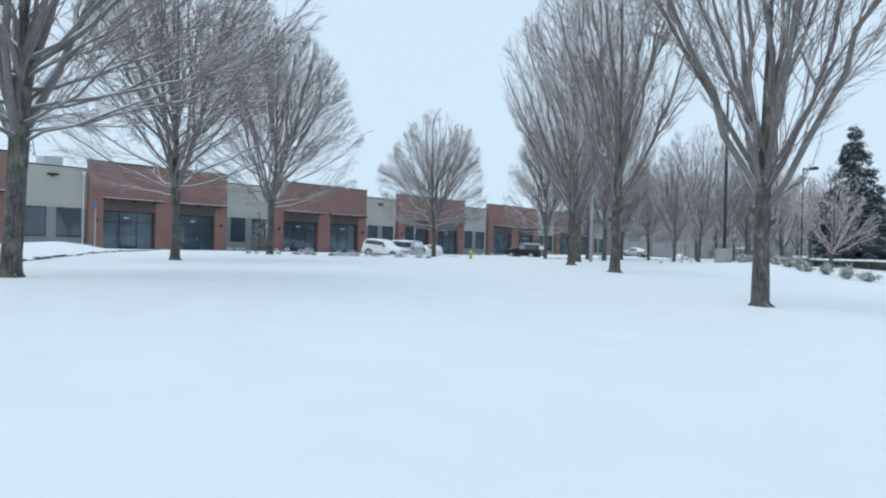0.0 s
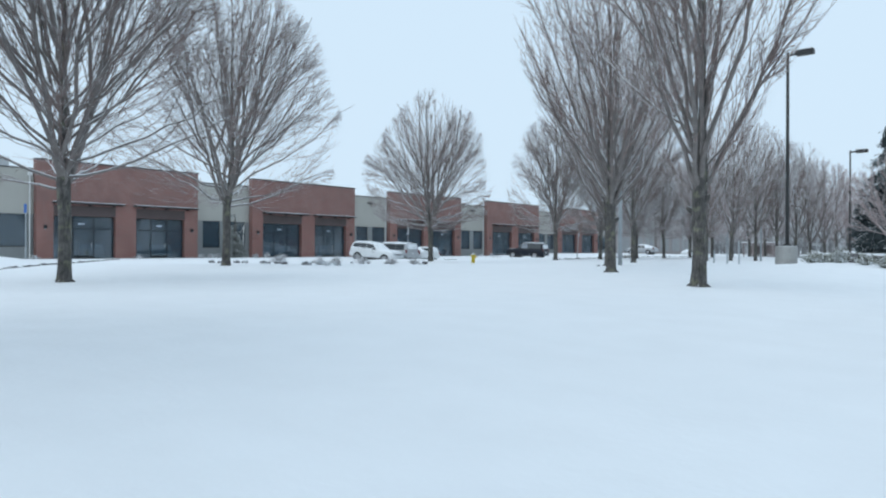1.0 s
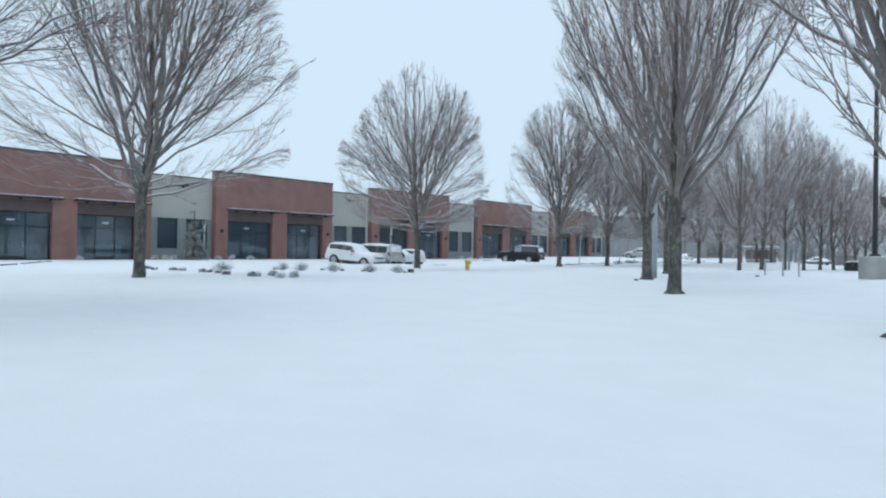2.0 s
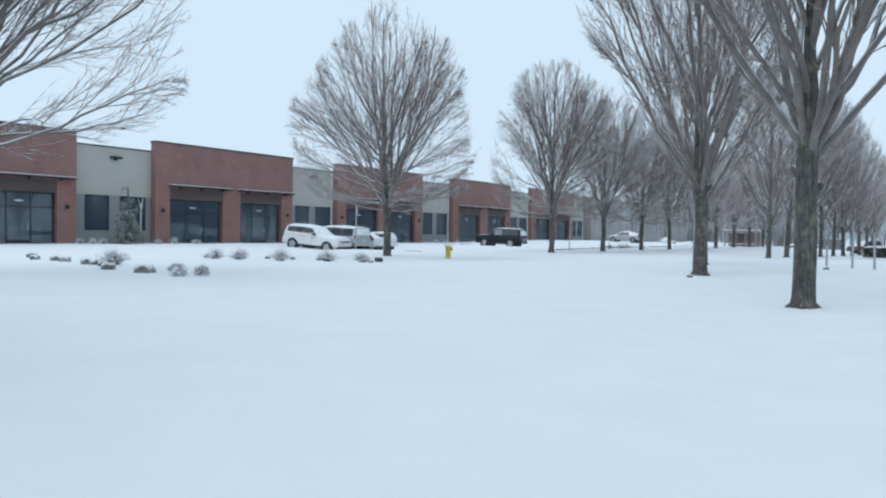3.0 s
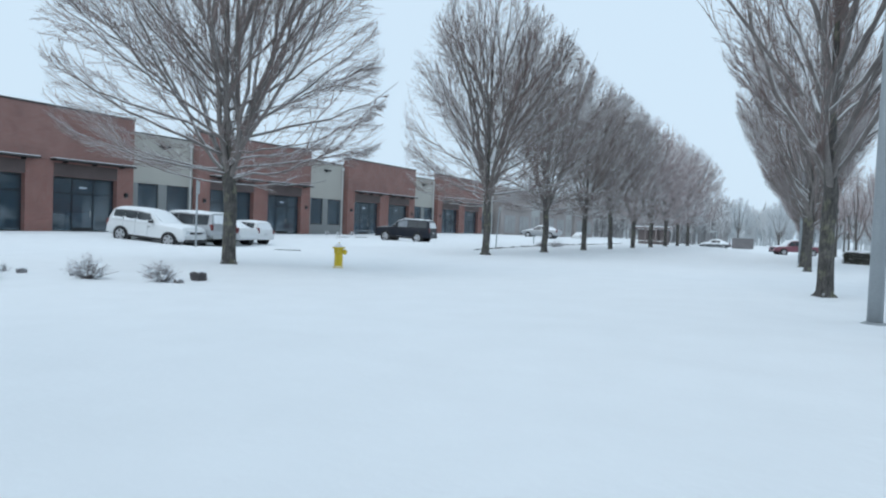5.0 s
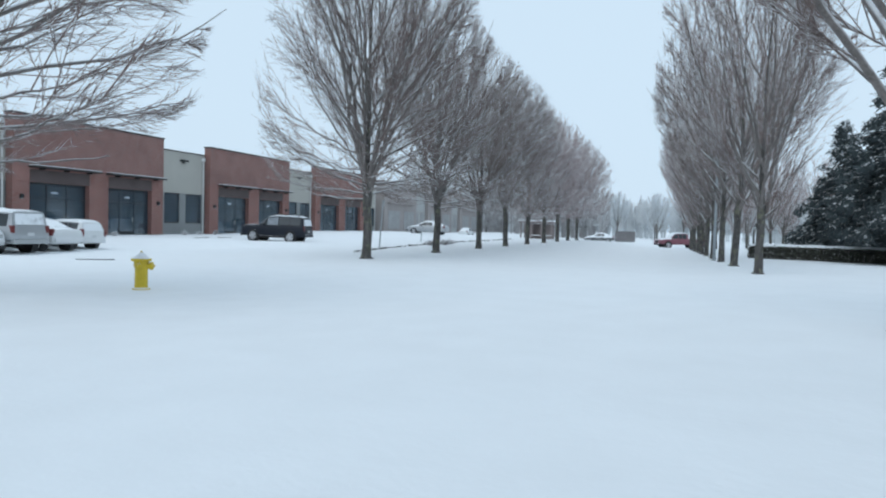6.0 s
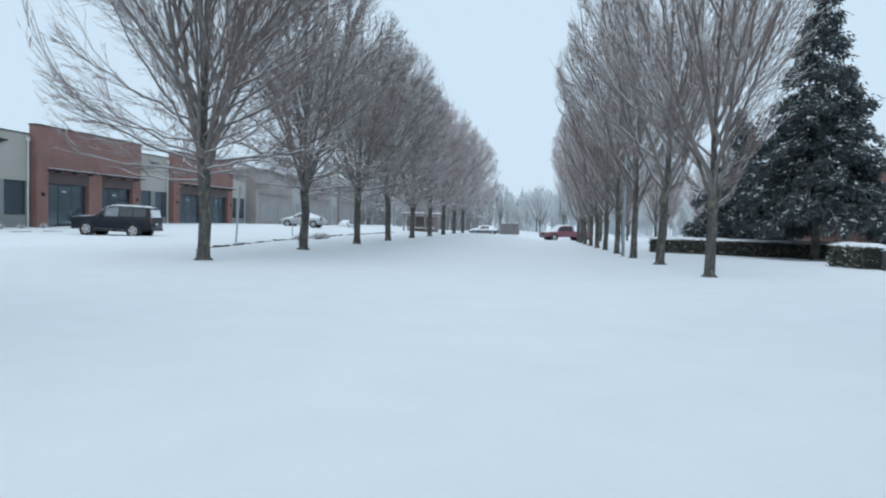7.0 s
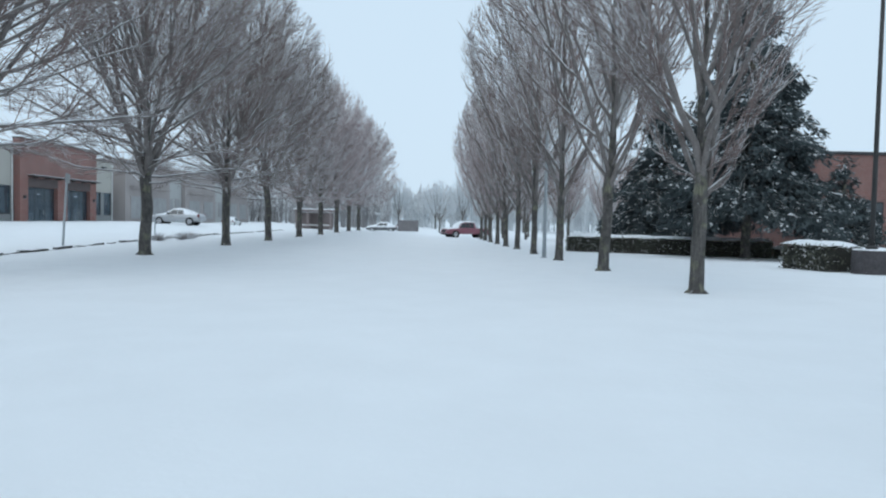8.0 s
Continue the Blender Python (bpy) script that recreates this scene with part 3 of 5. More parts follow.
stemmed = [tree("avenue_tree", 41 + k, 12.0, 3.2, 2.1, CROWN_VASE, 7, 26, (9, 6, 6), r_trunk=0.16, steep=(57, 71, 69)[k], flare=44, bend=0.07, stem_bend=(0.18, 0.05, 0.06)[k], twig=0.008, thin=(0.7, 0.58, 0.58)[k], reach=0.34, bare=0.17, knots=3, label=BROAD) for k in range(3)]
slim = [tree("avenue_tree", 51 + k, 11.9, 4.25, 2.1, CROWN_EGG, 5, 46, (7, 5, 5), r_trunk=0.17, steep=70, flare=4, rise=1.4, bend=0.05, twig=0.014, thin=0.85, twig_mat=M_HAZE_SNOW_TWIG, label=BROAD) for k in range(2)]
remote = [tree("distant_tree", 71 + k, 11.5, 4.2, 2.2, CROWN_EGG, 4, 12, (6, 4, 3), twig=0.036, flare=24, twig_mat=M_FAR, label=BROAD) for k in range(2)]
small = [tree("small_tree", 81, 7.2, 3.3, 1.0, CROWN_BROAD, 5, 14, (6, 4, 3), r_trunk=0.11, steep=52, flare=20, bend=0.05, twig=0.014, twig_mat=M_HAZE_SNOW_TWIG, limb_mat=M_HAZE_SNOW_TWIG, stem_mat=M_HAZE_SNOW_TWIG, label=BROAD)]

# left row along the car park's edge
plant(spreading, [(20.6, -37.6, 0, 0.98), (10.94, -29.7, 1, 0.98), (4.22, -21.2, 2, 1.0)],
      "bare broad-crowned tree with snow-dusted grey-brown twigs, on snowy verge")
plant(egg, [(-0.93, -3.2, 1, 0.96), (-0.82, 11.82, 0, 1.0), (-0.82, 19.46, 1, 0.97), (-0.82, 26.9, 2, 0.97), (-0.82, 33.56, 0, 0.95)],
      "bare egg-crowned tree with dense upright brown twigs, on snowy verge")
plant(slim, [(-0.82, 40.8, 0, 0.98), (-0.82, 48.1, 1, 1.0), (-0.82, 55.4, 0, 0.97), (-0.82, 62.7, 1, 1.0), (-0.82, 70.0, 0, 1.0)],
      "bare avenue tree farther down the row, snow-dusted twigs coloured pale for haze")
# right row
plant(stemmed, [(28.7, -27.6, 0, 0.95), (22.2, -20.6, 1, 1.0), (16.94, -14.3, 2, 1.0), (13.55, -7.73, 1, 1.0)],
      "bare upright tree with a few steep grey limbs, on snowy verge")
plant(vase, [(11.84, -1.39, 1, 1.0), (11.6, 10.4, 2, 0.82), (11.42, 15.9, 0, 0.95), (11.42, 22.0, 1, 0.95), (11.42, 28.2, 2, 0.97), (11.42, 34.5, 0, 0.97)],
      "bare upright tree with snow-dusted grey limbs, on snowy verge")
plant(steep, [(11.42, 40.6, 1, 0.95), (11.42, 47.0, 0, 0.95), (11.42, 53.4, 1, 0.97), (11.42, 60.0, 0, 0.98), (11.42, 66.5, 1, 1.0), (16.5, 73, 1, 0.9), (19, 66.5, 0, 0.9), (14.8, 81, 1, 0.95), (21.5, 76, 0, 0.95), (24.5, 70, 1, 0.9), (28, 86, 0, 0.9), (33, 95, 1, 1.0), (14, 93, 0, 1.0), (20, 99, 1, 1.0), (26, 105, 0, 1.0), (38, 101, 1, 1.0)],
      "bare upright avenue tree farther down the row, snow-dusted twigs coloured pale for haze")
plant(small, [(22.4, 9.6, 0, 1.0)], "small spreading tree with branches white with snow")


# ---- the long low commercial building ----
FX = -28.74
BX = -29.3
BASE = 0.0


def opening(parent, x, y0, y1, z0, z1, panes, transom, name="storefront", door=None):
    """A glazed opening: a frame with mullions, and one pane for each light."""
    win = part(name, box(x - 0.02, x + 0.04, y0, y1, z1 - 0.07, z1), M_FRAME, parent, "dark bronze-framed tinted glazing")
    part("sill", box(x - 0.03, x + 0.06, y0, y1, z0, z0 + 0.10), M_FRAME, win)
    w = (y1 - y0) / panes
    for k in range(panes + 1):
        yy = y0 + k * w
        part("mullion", box(x - 0.02, x + 0.04, max(y0, yy - 0.03), min(y1, yy + 0.03), z0 + 0.10, z1 - 0.07), M_FRAME, win)
    if transom:
        bm = bmesh.new()
        for k in range(panes):
            box(x - 0.018, x + 0.036, y0 + k * w + 0.03, y0 + (k + 1) * w - 0.03, transom - 0.03, transom + 0.03, bm=bm)
        part("transom", bm, M_FRAME, win)
    for k in range(panes):
        p = part("pane", box(x, x + 0.012, y0 + k * w + 0.03, y0 + (k + 1) * w - 0.03, z0 + 0.10, z1 - 0.07), M_PANE, win)
        p.visible_shadow = False
    if door is not None:
        a = y0 + door * w
        part("door_rail", box(x + 0.04, x + 0.06, a + 0.05, a + w - 0.05, z0 + 0.10, z0 + 0.28), M_FRAME, win)
        part("door_pull", box(x + 0.06, x + 0.10, a + w - 0.22, a + w - 0.18, z0 + 0.95, z0 + 1.35), M_GALV, win)
    return win


def wall_lamp(parent, x, y, z):
    lampb = part("wall_lamp", box(x, x + 0.16, y - 0.11, y + 0.11, z - 0.16, z + 0.12, 0.02), M_FRAME, parent, "small dark wall lamp with snow on top")
    part("lens", box(x + 0.02, x + 0.14, y - 0.09, y + 0.09, z - 0.19, z - 0.162), M_HEAD, lampb)


def brick_block(b, y0):
    """One brick-faced bay, 13.2 m wide, with two shopfronts."""
    y1, top = y0 + 13.2, 7.55
    piers = ((0.0, 1.2), (5.9, 7.6), (11.95, 13.2))
    for a, c in piers:
        part("brick_pier", box(FX - 0.55, FX, y0 + a, y0 + c, BASE - 0.4, 3.45, 0.015), M_BRICK, b, "red brick pier")
    part("brick_band", box(FX - 0.55, FX, y0, y1, 3.452, 4.4), M_BRICK, b, "red brick lintel band")
    part("brick_parapet", box(FX - 0.6, FX + 0.03, y0, y1, 4.404, top), M_BRICK2, b, "brown brick parapet wall")
    part("coping", box(FX - 0.66, FX + 0.09, y0 - 0.05, y1 + 0.05, top, top + 0.12, 0.02), M_COPING, b, "dark metal coping with thin snow")
    for a, c in ((1.1, 6.45), (7.35, 12.95)):
        can = part("canopy", box(FX + 0.035, FX + 0.62, y0 + a, y0 + c, 4.34, 4.47, 0.02), M_CANOPY, b, "dark flat canopy edged with snow")
        part("snow_edge", box(FX + 0.04, FX + 0.60, y0 + a + 0.03, y0 + c - 0.03, 4.472, 4.505, 0.012), M_SNOW, can, "snow on the canopy")
        for q in (0.15, 0.5, 0.85):
            yy = y0 + a + (c - a) * q
            part("bracket", box(FX + 0.035, FX + 0.5, yy - 0.03, yy + 0.03, 4.24, 4.338), M_CANOPY, can)
    for a, c, d in ((1.2, 5.9, 2), (7.6, 11.95, 1)):
        st = opening(b, FX - 0.40, y0 + a, y0 + c, 0.05, 3.45, 3, 2.45, door=1)
        # Panel added over the lintel to darken it like the canopy's shade.
        part("canopy_shade", box(FX + 0.003, FX + 0.022, y0 + a + 0.01, y0 + c - 0.01, 3.47, 4.235), M_CANOPY_SHADE, b, "added dark panel standing for brick in the canopy's shade")
        part("notice", box(FX - 0.384, FX - 0.376, y0 + a + 1.95, y0 + a + 2.45, 2.78, 2.90), M_REFLECT_NOTICE, st, "small pale notice on the glass")
    for a in (0.6, 12.6):
        wall_lamp(b, FX, y0 + a, 2.55)


def beige_bay(b, y0, y1):
    """The lower stuccoed bay between two brick ones."""
    top, m = 6.85, 3.52
    w = y1 - y0
    a1, a2, a3, a4 = y0 + 0.10 * w + 0.25, y0 + 0.45 * w, y0 + 0.58 * w, y0 + 0.93 * w
    part("upper_wall", box(BX - 0.3, BX, y0, y1, m, top), M_BEIGE, b, "beige stucco upper wall")
    for s0, s1 in ((y0, a1), (a2, a3), (a4, y1)):
        part("lower_wall", box(BX - 0.3, BX - 0.006, s0, s1, BASE - 0.4, m - 0.002), M_GREYWALL, b, "grey stucco lower wall")
    for s0, s1 in ((a1, a2), (a3, a4)):
        part("lower_wall", box(BX - 0.3, BX - 0.01, s0, s1, BASE - 0.4, 1.0), M_GREYWALL, b, "grey stucco lower wall")
        opening(b, BX - 0.12, s0, s1, 1.0, m - 0.004, 1, None, "window")
    part("wall_trim", box(BX + 0.001, BX + 0.03, y0, y1, m - 0.05, m + 0.05), M_BEIGE, b)
    part("coping", box(BX - 0.36, BX + 0.06, y0 + 0.06, y1 - 0.06, top, top + 0.10, 0.02), M_COPING, b, "dark metal coping with thin snow")
    yy = y0 + 0.52 * w
    vent = part("scupper_light", box(BX, BX + 0.28, yy - 0.42, yy + 0.42, 6.10, 6.24, 0.02), M_FRAME, b, "dark box light high on the wall")
    part("bracket", box(BX, BX + 0.08, yy - 0.1, yy + 0.1, 5.98, 6.098), M_FRAME, vent)
    if abs(y1 - 2.806) < 0.1:
        return
    ds = part("downspout", lathe([(0.055, 0.0), (0.055, 6.5)], 8, m=Matrix.Translation((BX + 0.07, y1 - 0.28, 0.1))), M_WHITE, b, "white metal downspout")
    part("rain_head", box(BX + 0.002, BX + 0.17, y1 - 0.43, y1 - 0.13, 6.35, 6.62, 0.015), M_WHITE, ds)


def build_offices():
    b = empty("commercial_building", Matrix.Identity(4), "long low office building with red brick and beige stucco bays", "building")
    starts = [2.806 - 2 * 18.93, 2.806 - 18.93, 2.806, 21.60, 40.66, 59.6]
    for y0 in starts:
        brick_block(b, y0)
    ends = [s + 13.2 for s in starts]
    for a, c in zip(ends, starts[1:] + [77.6]):
        beige_bay(b, a, c)
    y_lo, y_hi = starts[0], 77.6
    part("roof", box(FX - 30, BX - 0.3, y_lo, y_hi, 6.2, 6.4), M_SNOW, b, "flat snow-covered roof")
    part("rear_wall", box(FX - 30.3, FX - 30.002, y_lo, y_hi, -0.4, 6.9), M_BEIGE, b)
    for y in (y_lo, y_hi - 0.3):
        part("end_wall", box(FX - 30, BX - 0.302, y, y + 0.3, -0.4, 6.19), M_BEIGE, b)
    part("inner_wall", box(FX - 7.2, FX - 7.0, y_lo + 0.31, y_hi - 0.31, -0.1, 6.15), M_INTERIOR, b, "dim inner partition wall mottled like reflections in the glass")
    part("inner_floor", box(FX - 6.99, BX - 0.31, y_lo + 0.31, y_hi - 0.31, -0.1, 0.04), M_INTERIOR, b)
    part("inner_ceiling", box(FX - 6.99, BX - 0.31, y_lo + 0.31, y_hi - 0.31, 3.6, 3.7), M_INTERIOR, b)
    # Blocks added indoors to imitate bright snow mirrored in the lower glass.
    for y0 in starts:
        for a, c in ((1.3, 3.4), (4.0, 5.8), (7.7, 8.9), (9.8, 11.8)):
            part("reflection_block", box(FX - 2.2, FX - 1.9, y0 + a, y0 + c, 0.042, 1.25), M_REFLECT_NOTICE, b, "added pale block imitating snow reflected in the glass")
    for y, w, h in ((-16.6, 1.6, 1.7), (31, 2.4, 1.0)):
        u = part("rooftop_unit", box(FX - 8.6, FX - 6.6, y - w / 2, y + w / 2, 6.4, 6.6 + h, 0.04), M_SIGNBACK, b, "grey rooftop air-handling unit")
        for k in range(5):
            part("louvre", box(FX - 6.598, FX - 6.57, y - w / 2 + 0.1, y + w / 2 - 0.1, 6.75 + k * 0.17, 6.83 + k * 0.17), M_GALV, u)


build_offices()


def far_offices():
    """The next building along, its colours paled to stand in for falling-snow haze."""
    b = empty("office_building", Matrix.Identity(4), "brown and grey office building farther along the car park, paled for haze", "building")
    y = 79.5
    for k, (w, top) in enumerate(((13.0, 7.4), (5.6, 6.7), (13.0, 7.4), (5.6, 6.7), (13.0, 7.4))):
        brown = k % 2 == 0
        x1 = FX if brown else BX
        part("wall", box(FX - 20, x1, y, y + w - 0.02, -1.0, top), M_FAR_BROWN if brown else M_FAR_GREY, b, "brown block wall coloured pale for haze" if brown else "grey stucco wall coloured pale for haze")
        part("coping", box(FX - 20, x1 + 0.06, y - 0.03, y + w - 0.05, top + 0.002, top + 0.12, 0.02), M_FAR_GREY, b, "grey coping coloured pale for haze")
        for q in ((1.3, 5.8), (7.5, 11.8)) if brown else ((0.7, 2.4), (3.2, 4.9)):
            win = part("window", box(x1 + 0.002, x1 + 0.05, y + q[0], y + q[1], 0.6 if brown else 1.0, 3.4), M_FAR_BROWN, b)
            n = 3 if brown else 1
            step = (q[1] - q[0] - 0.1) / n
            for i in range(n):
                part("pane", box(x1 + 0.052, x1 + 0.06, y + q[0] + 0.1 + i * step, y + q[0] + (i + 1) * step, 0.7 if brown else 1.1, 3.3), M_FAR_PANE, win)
        if brown:
            part("canopy", box(x1 + 0.002, x1 + 0.6, y + 1.0, y + w - 1.0, 4.3, 4.45, 0.02), M_FAR_BROWN, b)
        y += w


far_offices()


# ---- vehicles ----
def car_profile(kind):
    """Stations from tail to nose: place, underside, shoulder, roof, half width at the shoulder, half width at the roof."""
    if kind == "suv":
        return 0.39, (-1.45, 1.45), [
            (-2.42, 0.55, 0.86, 0.90, 0.86, 0.80), (-2.38, 0.42, 1.04, 1.10, 0.93, 0.86), (-2.20, 0.38, 1.18, 1.70, 0.95, 0.72), (-1.95, 0.36, 1.19, 1.79, 0.96, 0.74),
            (-1.0, 0.34, 1.18, 1.82, 0.97, 0.78), (-0.3, 0.34, 1.17, 1.81, 0.97, 0.78), (0.14, 0.34, 1.16, 1.74, 0.97, 0.77), (0.86, 0.34, 1.14, 1.20, 0.97, 0.86),
            (1.8, 0.36, 1.09, 1.16, 0.96, 0.85), (2.14, 0.40, 1.04, 1.10, 0.93, 0.82), (2.26, 0.44, 0.88, 0.92, 0.89, 0.78), (2.30, 0.52, 0.68, 0.70, 0.82, 0.73)]
    if kind == "big_suv":
        return 0.40, (-1.5, 1.5), [
            (-2.58, 0.55, 0.86, 0.90, 0.88, 0.82), (-2.54, 0.46, 1.10, 1.16, 0.96, 0.88), (-2.42, 0.42, 1.20, 1.76, 0.98, 0.76), (-2.22, 0.40, 1.21, 1.86, 0.99, 0.78),
            (-1.2, 0.38, 1.20, 1.90, 1.0, 0.80), (-0.1, 0.38, 1.19, 1.89, 1.0, 0.80), (0.38, 0.38, 1.18, 1.78, 1.0, 0.78), (1.02, 0.38, 1.16, 1.24, 0.99, 0.88),
            (2.1, 0.40, 1.10, 1.17, 0.98, 0.86), (2.42, 0.44, 1.04, 1.10, 0.95, 0.82), (2.52, 0.48, 0.84, 0.88, 0.90, 0.80), (2.56, 0.55, 0.68, 0.70, 0.84, 0.76)]
    if kind == "pickup":
        return 0.40, (-1.75, 1.75), [
            (-2.85, 0.60, 0.80, 0.84, 0.86, 0.82), (-2.80, 0.52, 1.10, 1.16, 0.93, 0.86), (-2.70, 0.50, 1.14, 1.78, 0.95, 0.78), (-1.0, 0.46, 1.14, 1.82, 0.96, 0.78),
            (-0.9, 0.46, 1.14, 1.86, 0.96, 0.74), (0.5, 0.44, 1.14, 1.86, 0.96, 0.74), (0.95, 0.44, 1.13, 1.74, 0.96, 0.72), (1.5, 0.44, 1.11, 1.18, 0.96, 0.82),
            (2.3, 0.46, 1.06, 1.12, 0.95, 0.80), (2.7, 0.48, 0.98, 1.02, 0.92, 0.78), (2.82, 0.52, 0.76, 0.80, 0.86, 0.74)]
    if kind == "open_pickup":
        return 0.40, (-1.75, 1.75), [
            (-2.85, 0.60, 0.80, 0.84, 0.86, 0.82), (-2.80, 0.52, 1.10, 1.14, 0.95, 0.92), (-0.85, 0.46, 1.12, 1.16, 0.96, 0.93), (-0.75, 0.46, 1.14, 1.76, 0.96, 0.76),
            (-0.55, 0.46, 1.14, 1.86, 0.96, 0.74), (0.5, 0.44, 1.14, 1.86, 0.96, 0.74), (0.95, 0.44, 1.13, 1.74, 0.96, 0.72), (1.5, 0.44, 1.11, 1.18, 0.96, 0.82),
            (2.3, 0.46, 1.06, 1.12, 0.95, 0.80), (2.7, 0.48, 0.98, 1.02, 0.92, 0.78), (2.82, 0.52, 0.76, 0.80, 0.86, 0.74)]
    return 0.33, (-1.38, 1.38), [  # saloon
        (-2.30, 0.48, 0.80, 0.84, 0.80, 0.72), (-2.22, 0.36, 0.94, 1.0, 0.87, 0.76), (-1.7, 0.30, 0.97, 1.06, 0.90, 0.74), (-0.95, 0.28, 0.96, 1.38, 0.91, 0.64),
        (-0.3, 0.28, 0.95, 1.47, 0.91, 0.64), (0.3, 0.28, 0.94, 1.44, 0.91, 0.63), (1.15, 0.28, 0.92, 0.99, 0.90, 0.74), (1.8, 0.30, 0.84, 0.89, 0.87, 0.70),
        (2.15, 0.34, 0.74, 0.78, 0.82, 0.66), (2.28, 0.42, 0.60, 0.62, 0.76, 0.62)]


def car(name, kind, body_paint, m, label, wagon=False):
    car_root = empty(name, m, label, "car", "parked cars")
    wr, axles, rows = car_profile(kind)

    def ring(r):
        x, zb, zs, zt, ws, wt = r
        half = [(ws * 0.86, zb), (ws * 0.985, zb + 0.12), (ws, zb + 0.5 * (zs - zb)), (ws * 0.975, zs - 0.03), (ws * 0.95, zs), (wt, zt - 0.06 * min(1, (zt - zs) * 3)), (wt * 0.86, zt - 0.005), (wt * 0.4, zt + 0.015)]
        return [Vector((x, y, z)) for y, z in half] + [Vector((x, -y, z)) for y, z in half[::-1]]

    rings = [ring(r) for r in rows]
    # finer stations between the given ones, rounded where the line turns gently
    fine = []
    for k in range(len(rows) - 1):
        r0, r1, r2, r3 = (np.array(rows[min(max(q, 0), len(rows) - 1)]) for q in (k - 1, k, k + 1, k + 2))
        for t in (0.0, 0.34, 0.67):
            line = r1 + (r2 - r1) * t
            curve = 0.5 * (2 * r1 + (r2 - r0) * t + (2 * r0 - 5 * r1 + 4 * r2 - r3) * t * t + (3 * r1 - r0 - 3 * r2 + r3) * t ** 3)
            mixed = line * 0.65 + curve * 0.35
            mixed[0] = line[0]
            fine.append(tuple(mixed))
    fine.append(rows[-1])
    bm = bmesh.new()
    vr = [[bm.verts.new(p) for p in ring(r)] for r in fine]
    n = len(vr[0])
    for a, b in zip(vr, vr[1:]):
        for i in range(n):
            j = (i + 1) % n
            bm.faces.new((a[i], b[i], b[j], a[j]))
    bm.faces.new(vr[0])
    bm.faces.new(vr[-1][::-1])
    body = part("body", bm, body_paint, car_root)
    body.data.shade_smooth()
    body.data.set_sharp_from_angle(angle=radians(38))
    # glazing: on the slopes between the shoulder and the roof
    tall = [k for k, r in enumerate(rows) if r[3] - r[2] > 0.3]
    k0, k1 = tall[0], tall[-1]

    def face(name, pts, out, material=M_CARGLASS):
        g = bmesh.new()
        front = [g.verts.new(p + out * 0.022) for p in pts]
        back = [g.verts.new(p - out * 0.012) for p in pts]
        g.faces.new(front)
        g.faces.new(back[::-1])
        for i in range(len(pts)):
            j = (i + 1) % len(pts)
            g.faces.new((front[i], back[i], back[j], front[j]))
        part(name, g, material, car_root)

    def at(x, level, side):
        for a, b in zip(rows, rows[1:]):
            if a[0] <= x <= b[0]:
                t = (x - a[0]) / (b[0] - a[0])
                ra, rb = ring(a), ring(b)
                pa = ra[4].lerp(ra[5], level)
                pb = rb[4].lerp(rb[5], level)
                p = pa.lerp(pb, t)
                return Vector((p.x, p.y * side, p.z))

    xa, xb = rows[k0][0] + 0.14, rows[k1][0] + 0.02
    cuts = [xa, xa + (xb - xa) * 0.32, xa + (xb - xa) * 0.66, xb]
    if kind == "saloon":
        cuts = [xa, xa + (xb - xa) * 0.48, xb]
    for side in (1, -1):
        for c0, c1 in zip(cuts, cuts[1:]):
            gap = 0.008 if kind == "suv" else 0.022
            c0, c1 = c0 + gap, c1 - gap
            lo0, lo1 = at(c0, 0.04, side), at(c1, 0.04, side)
            hi1 = at(min(c1, xb - 0.02), 0.92, side)
            hi0 = at(c0 + 0.02, 0.92, side)
            nrm = (lo1 - lo0).cross(hi0 - lo0).normalized()
            if nrm.y * side < 0:
                nrm = -nrm
            face("side_window", [lo0, lo1, hi1, hi0], nrm, M_FROSTGLASS if kind == "big_suv" and c0 > cuts[2] - 0.1 else M_CARGLASS)
        reach = (rows[k1 + 1][0] - xb) * 0.45
        tri = [at(xb - 0.02, 0.08, side), at(xb + reach, 0.12, side), at(xb, 0.80, side)]
        nrm = (tri[1] - tri[0]).cross(tri[2] - tri[0]).normalized()
        face("quarter_window", tri, nrm if nrm.y * side > 0 else -nrm)
    for nm, ka, kb in (("windscreen", k1, k1 + 1), ("rear_window", k0, k0 - 1)):
        t0, t1 = rings[ka], rings[kb]
        pts = []
        for side, lv in ((1, 0.12), (-1, 0.12), (-1, 0.88), (1, 0.88)):
            p = t0[6].lerp(t1[6], lv)
            pts.append(Vector((p.x, p.y * side * 0.98, p.z + 0.004)))
        nrm = (pts[1] - pts[0]).cross(pts[3] - pts[0]).normalized()
        if nrm.z < 0:
            nrm = -nrm
        face(nm, pts, nrm, M_SNOWGLASS)
    if kind == "open_pickup":
        k0 += 1
    xr0, xr1 = rows[k0][0] + 0.10, rows[k1][0] - 0.06
    rx, rz, rw = ([r[q] for r in rows] for q in (0, 3, 5))

    def snow_layer(name, x0, x1, share, thick, label, steps=10):
        """A soft-edged sheet of snow over the upper surface between two stations."""
        g = bmesh.new()
        rows_up = []
        for q in range(steps + 1):
            x = x0 + (x1 - x0) * q / steps
            zt, wt = float(np.interp(x, rx, rz)), float(np.interp(x, rx, rw)) * share
            ends = 1.0 if 0 < q < steps else 0.3
            wav = 1 + 0.3 * noise.noise((x * 3.1, thick * 50, zt))
            hh = thick * ends * wav
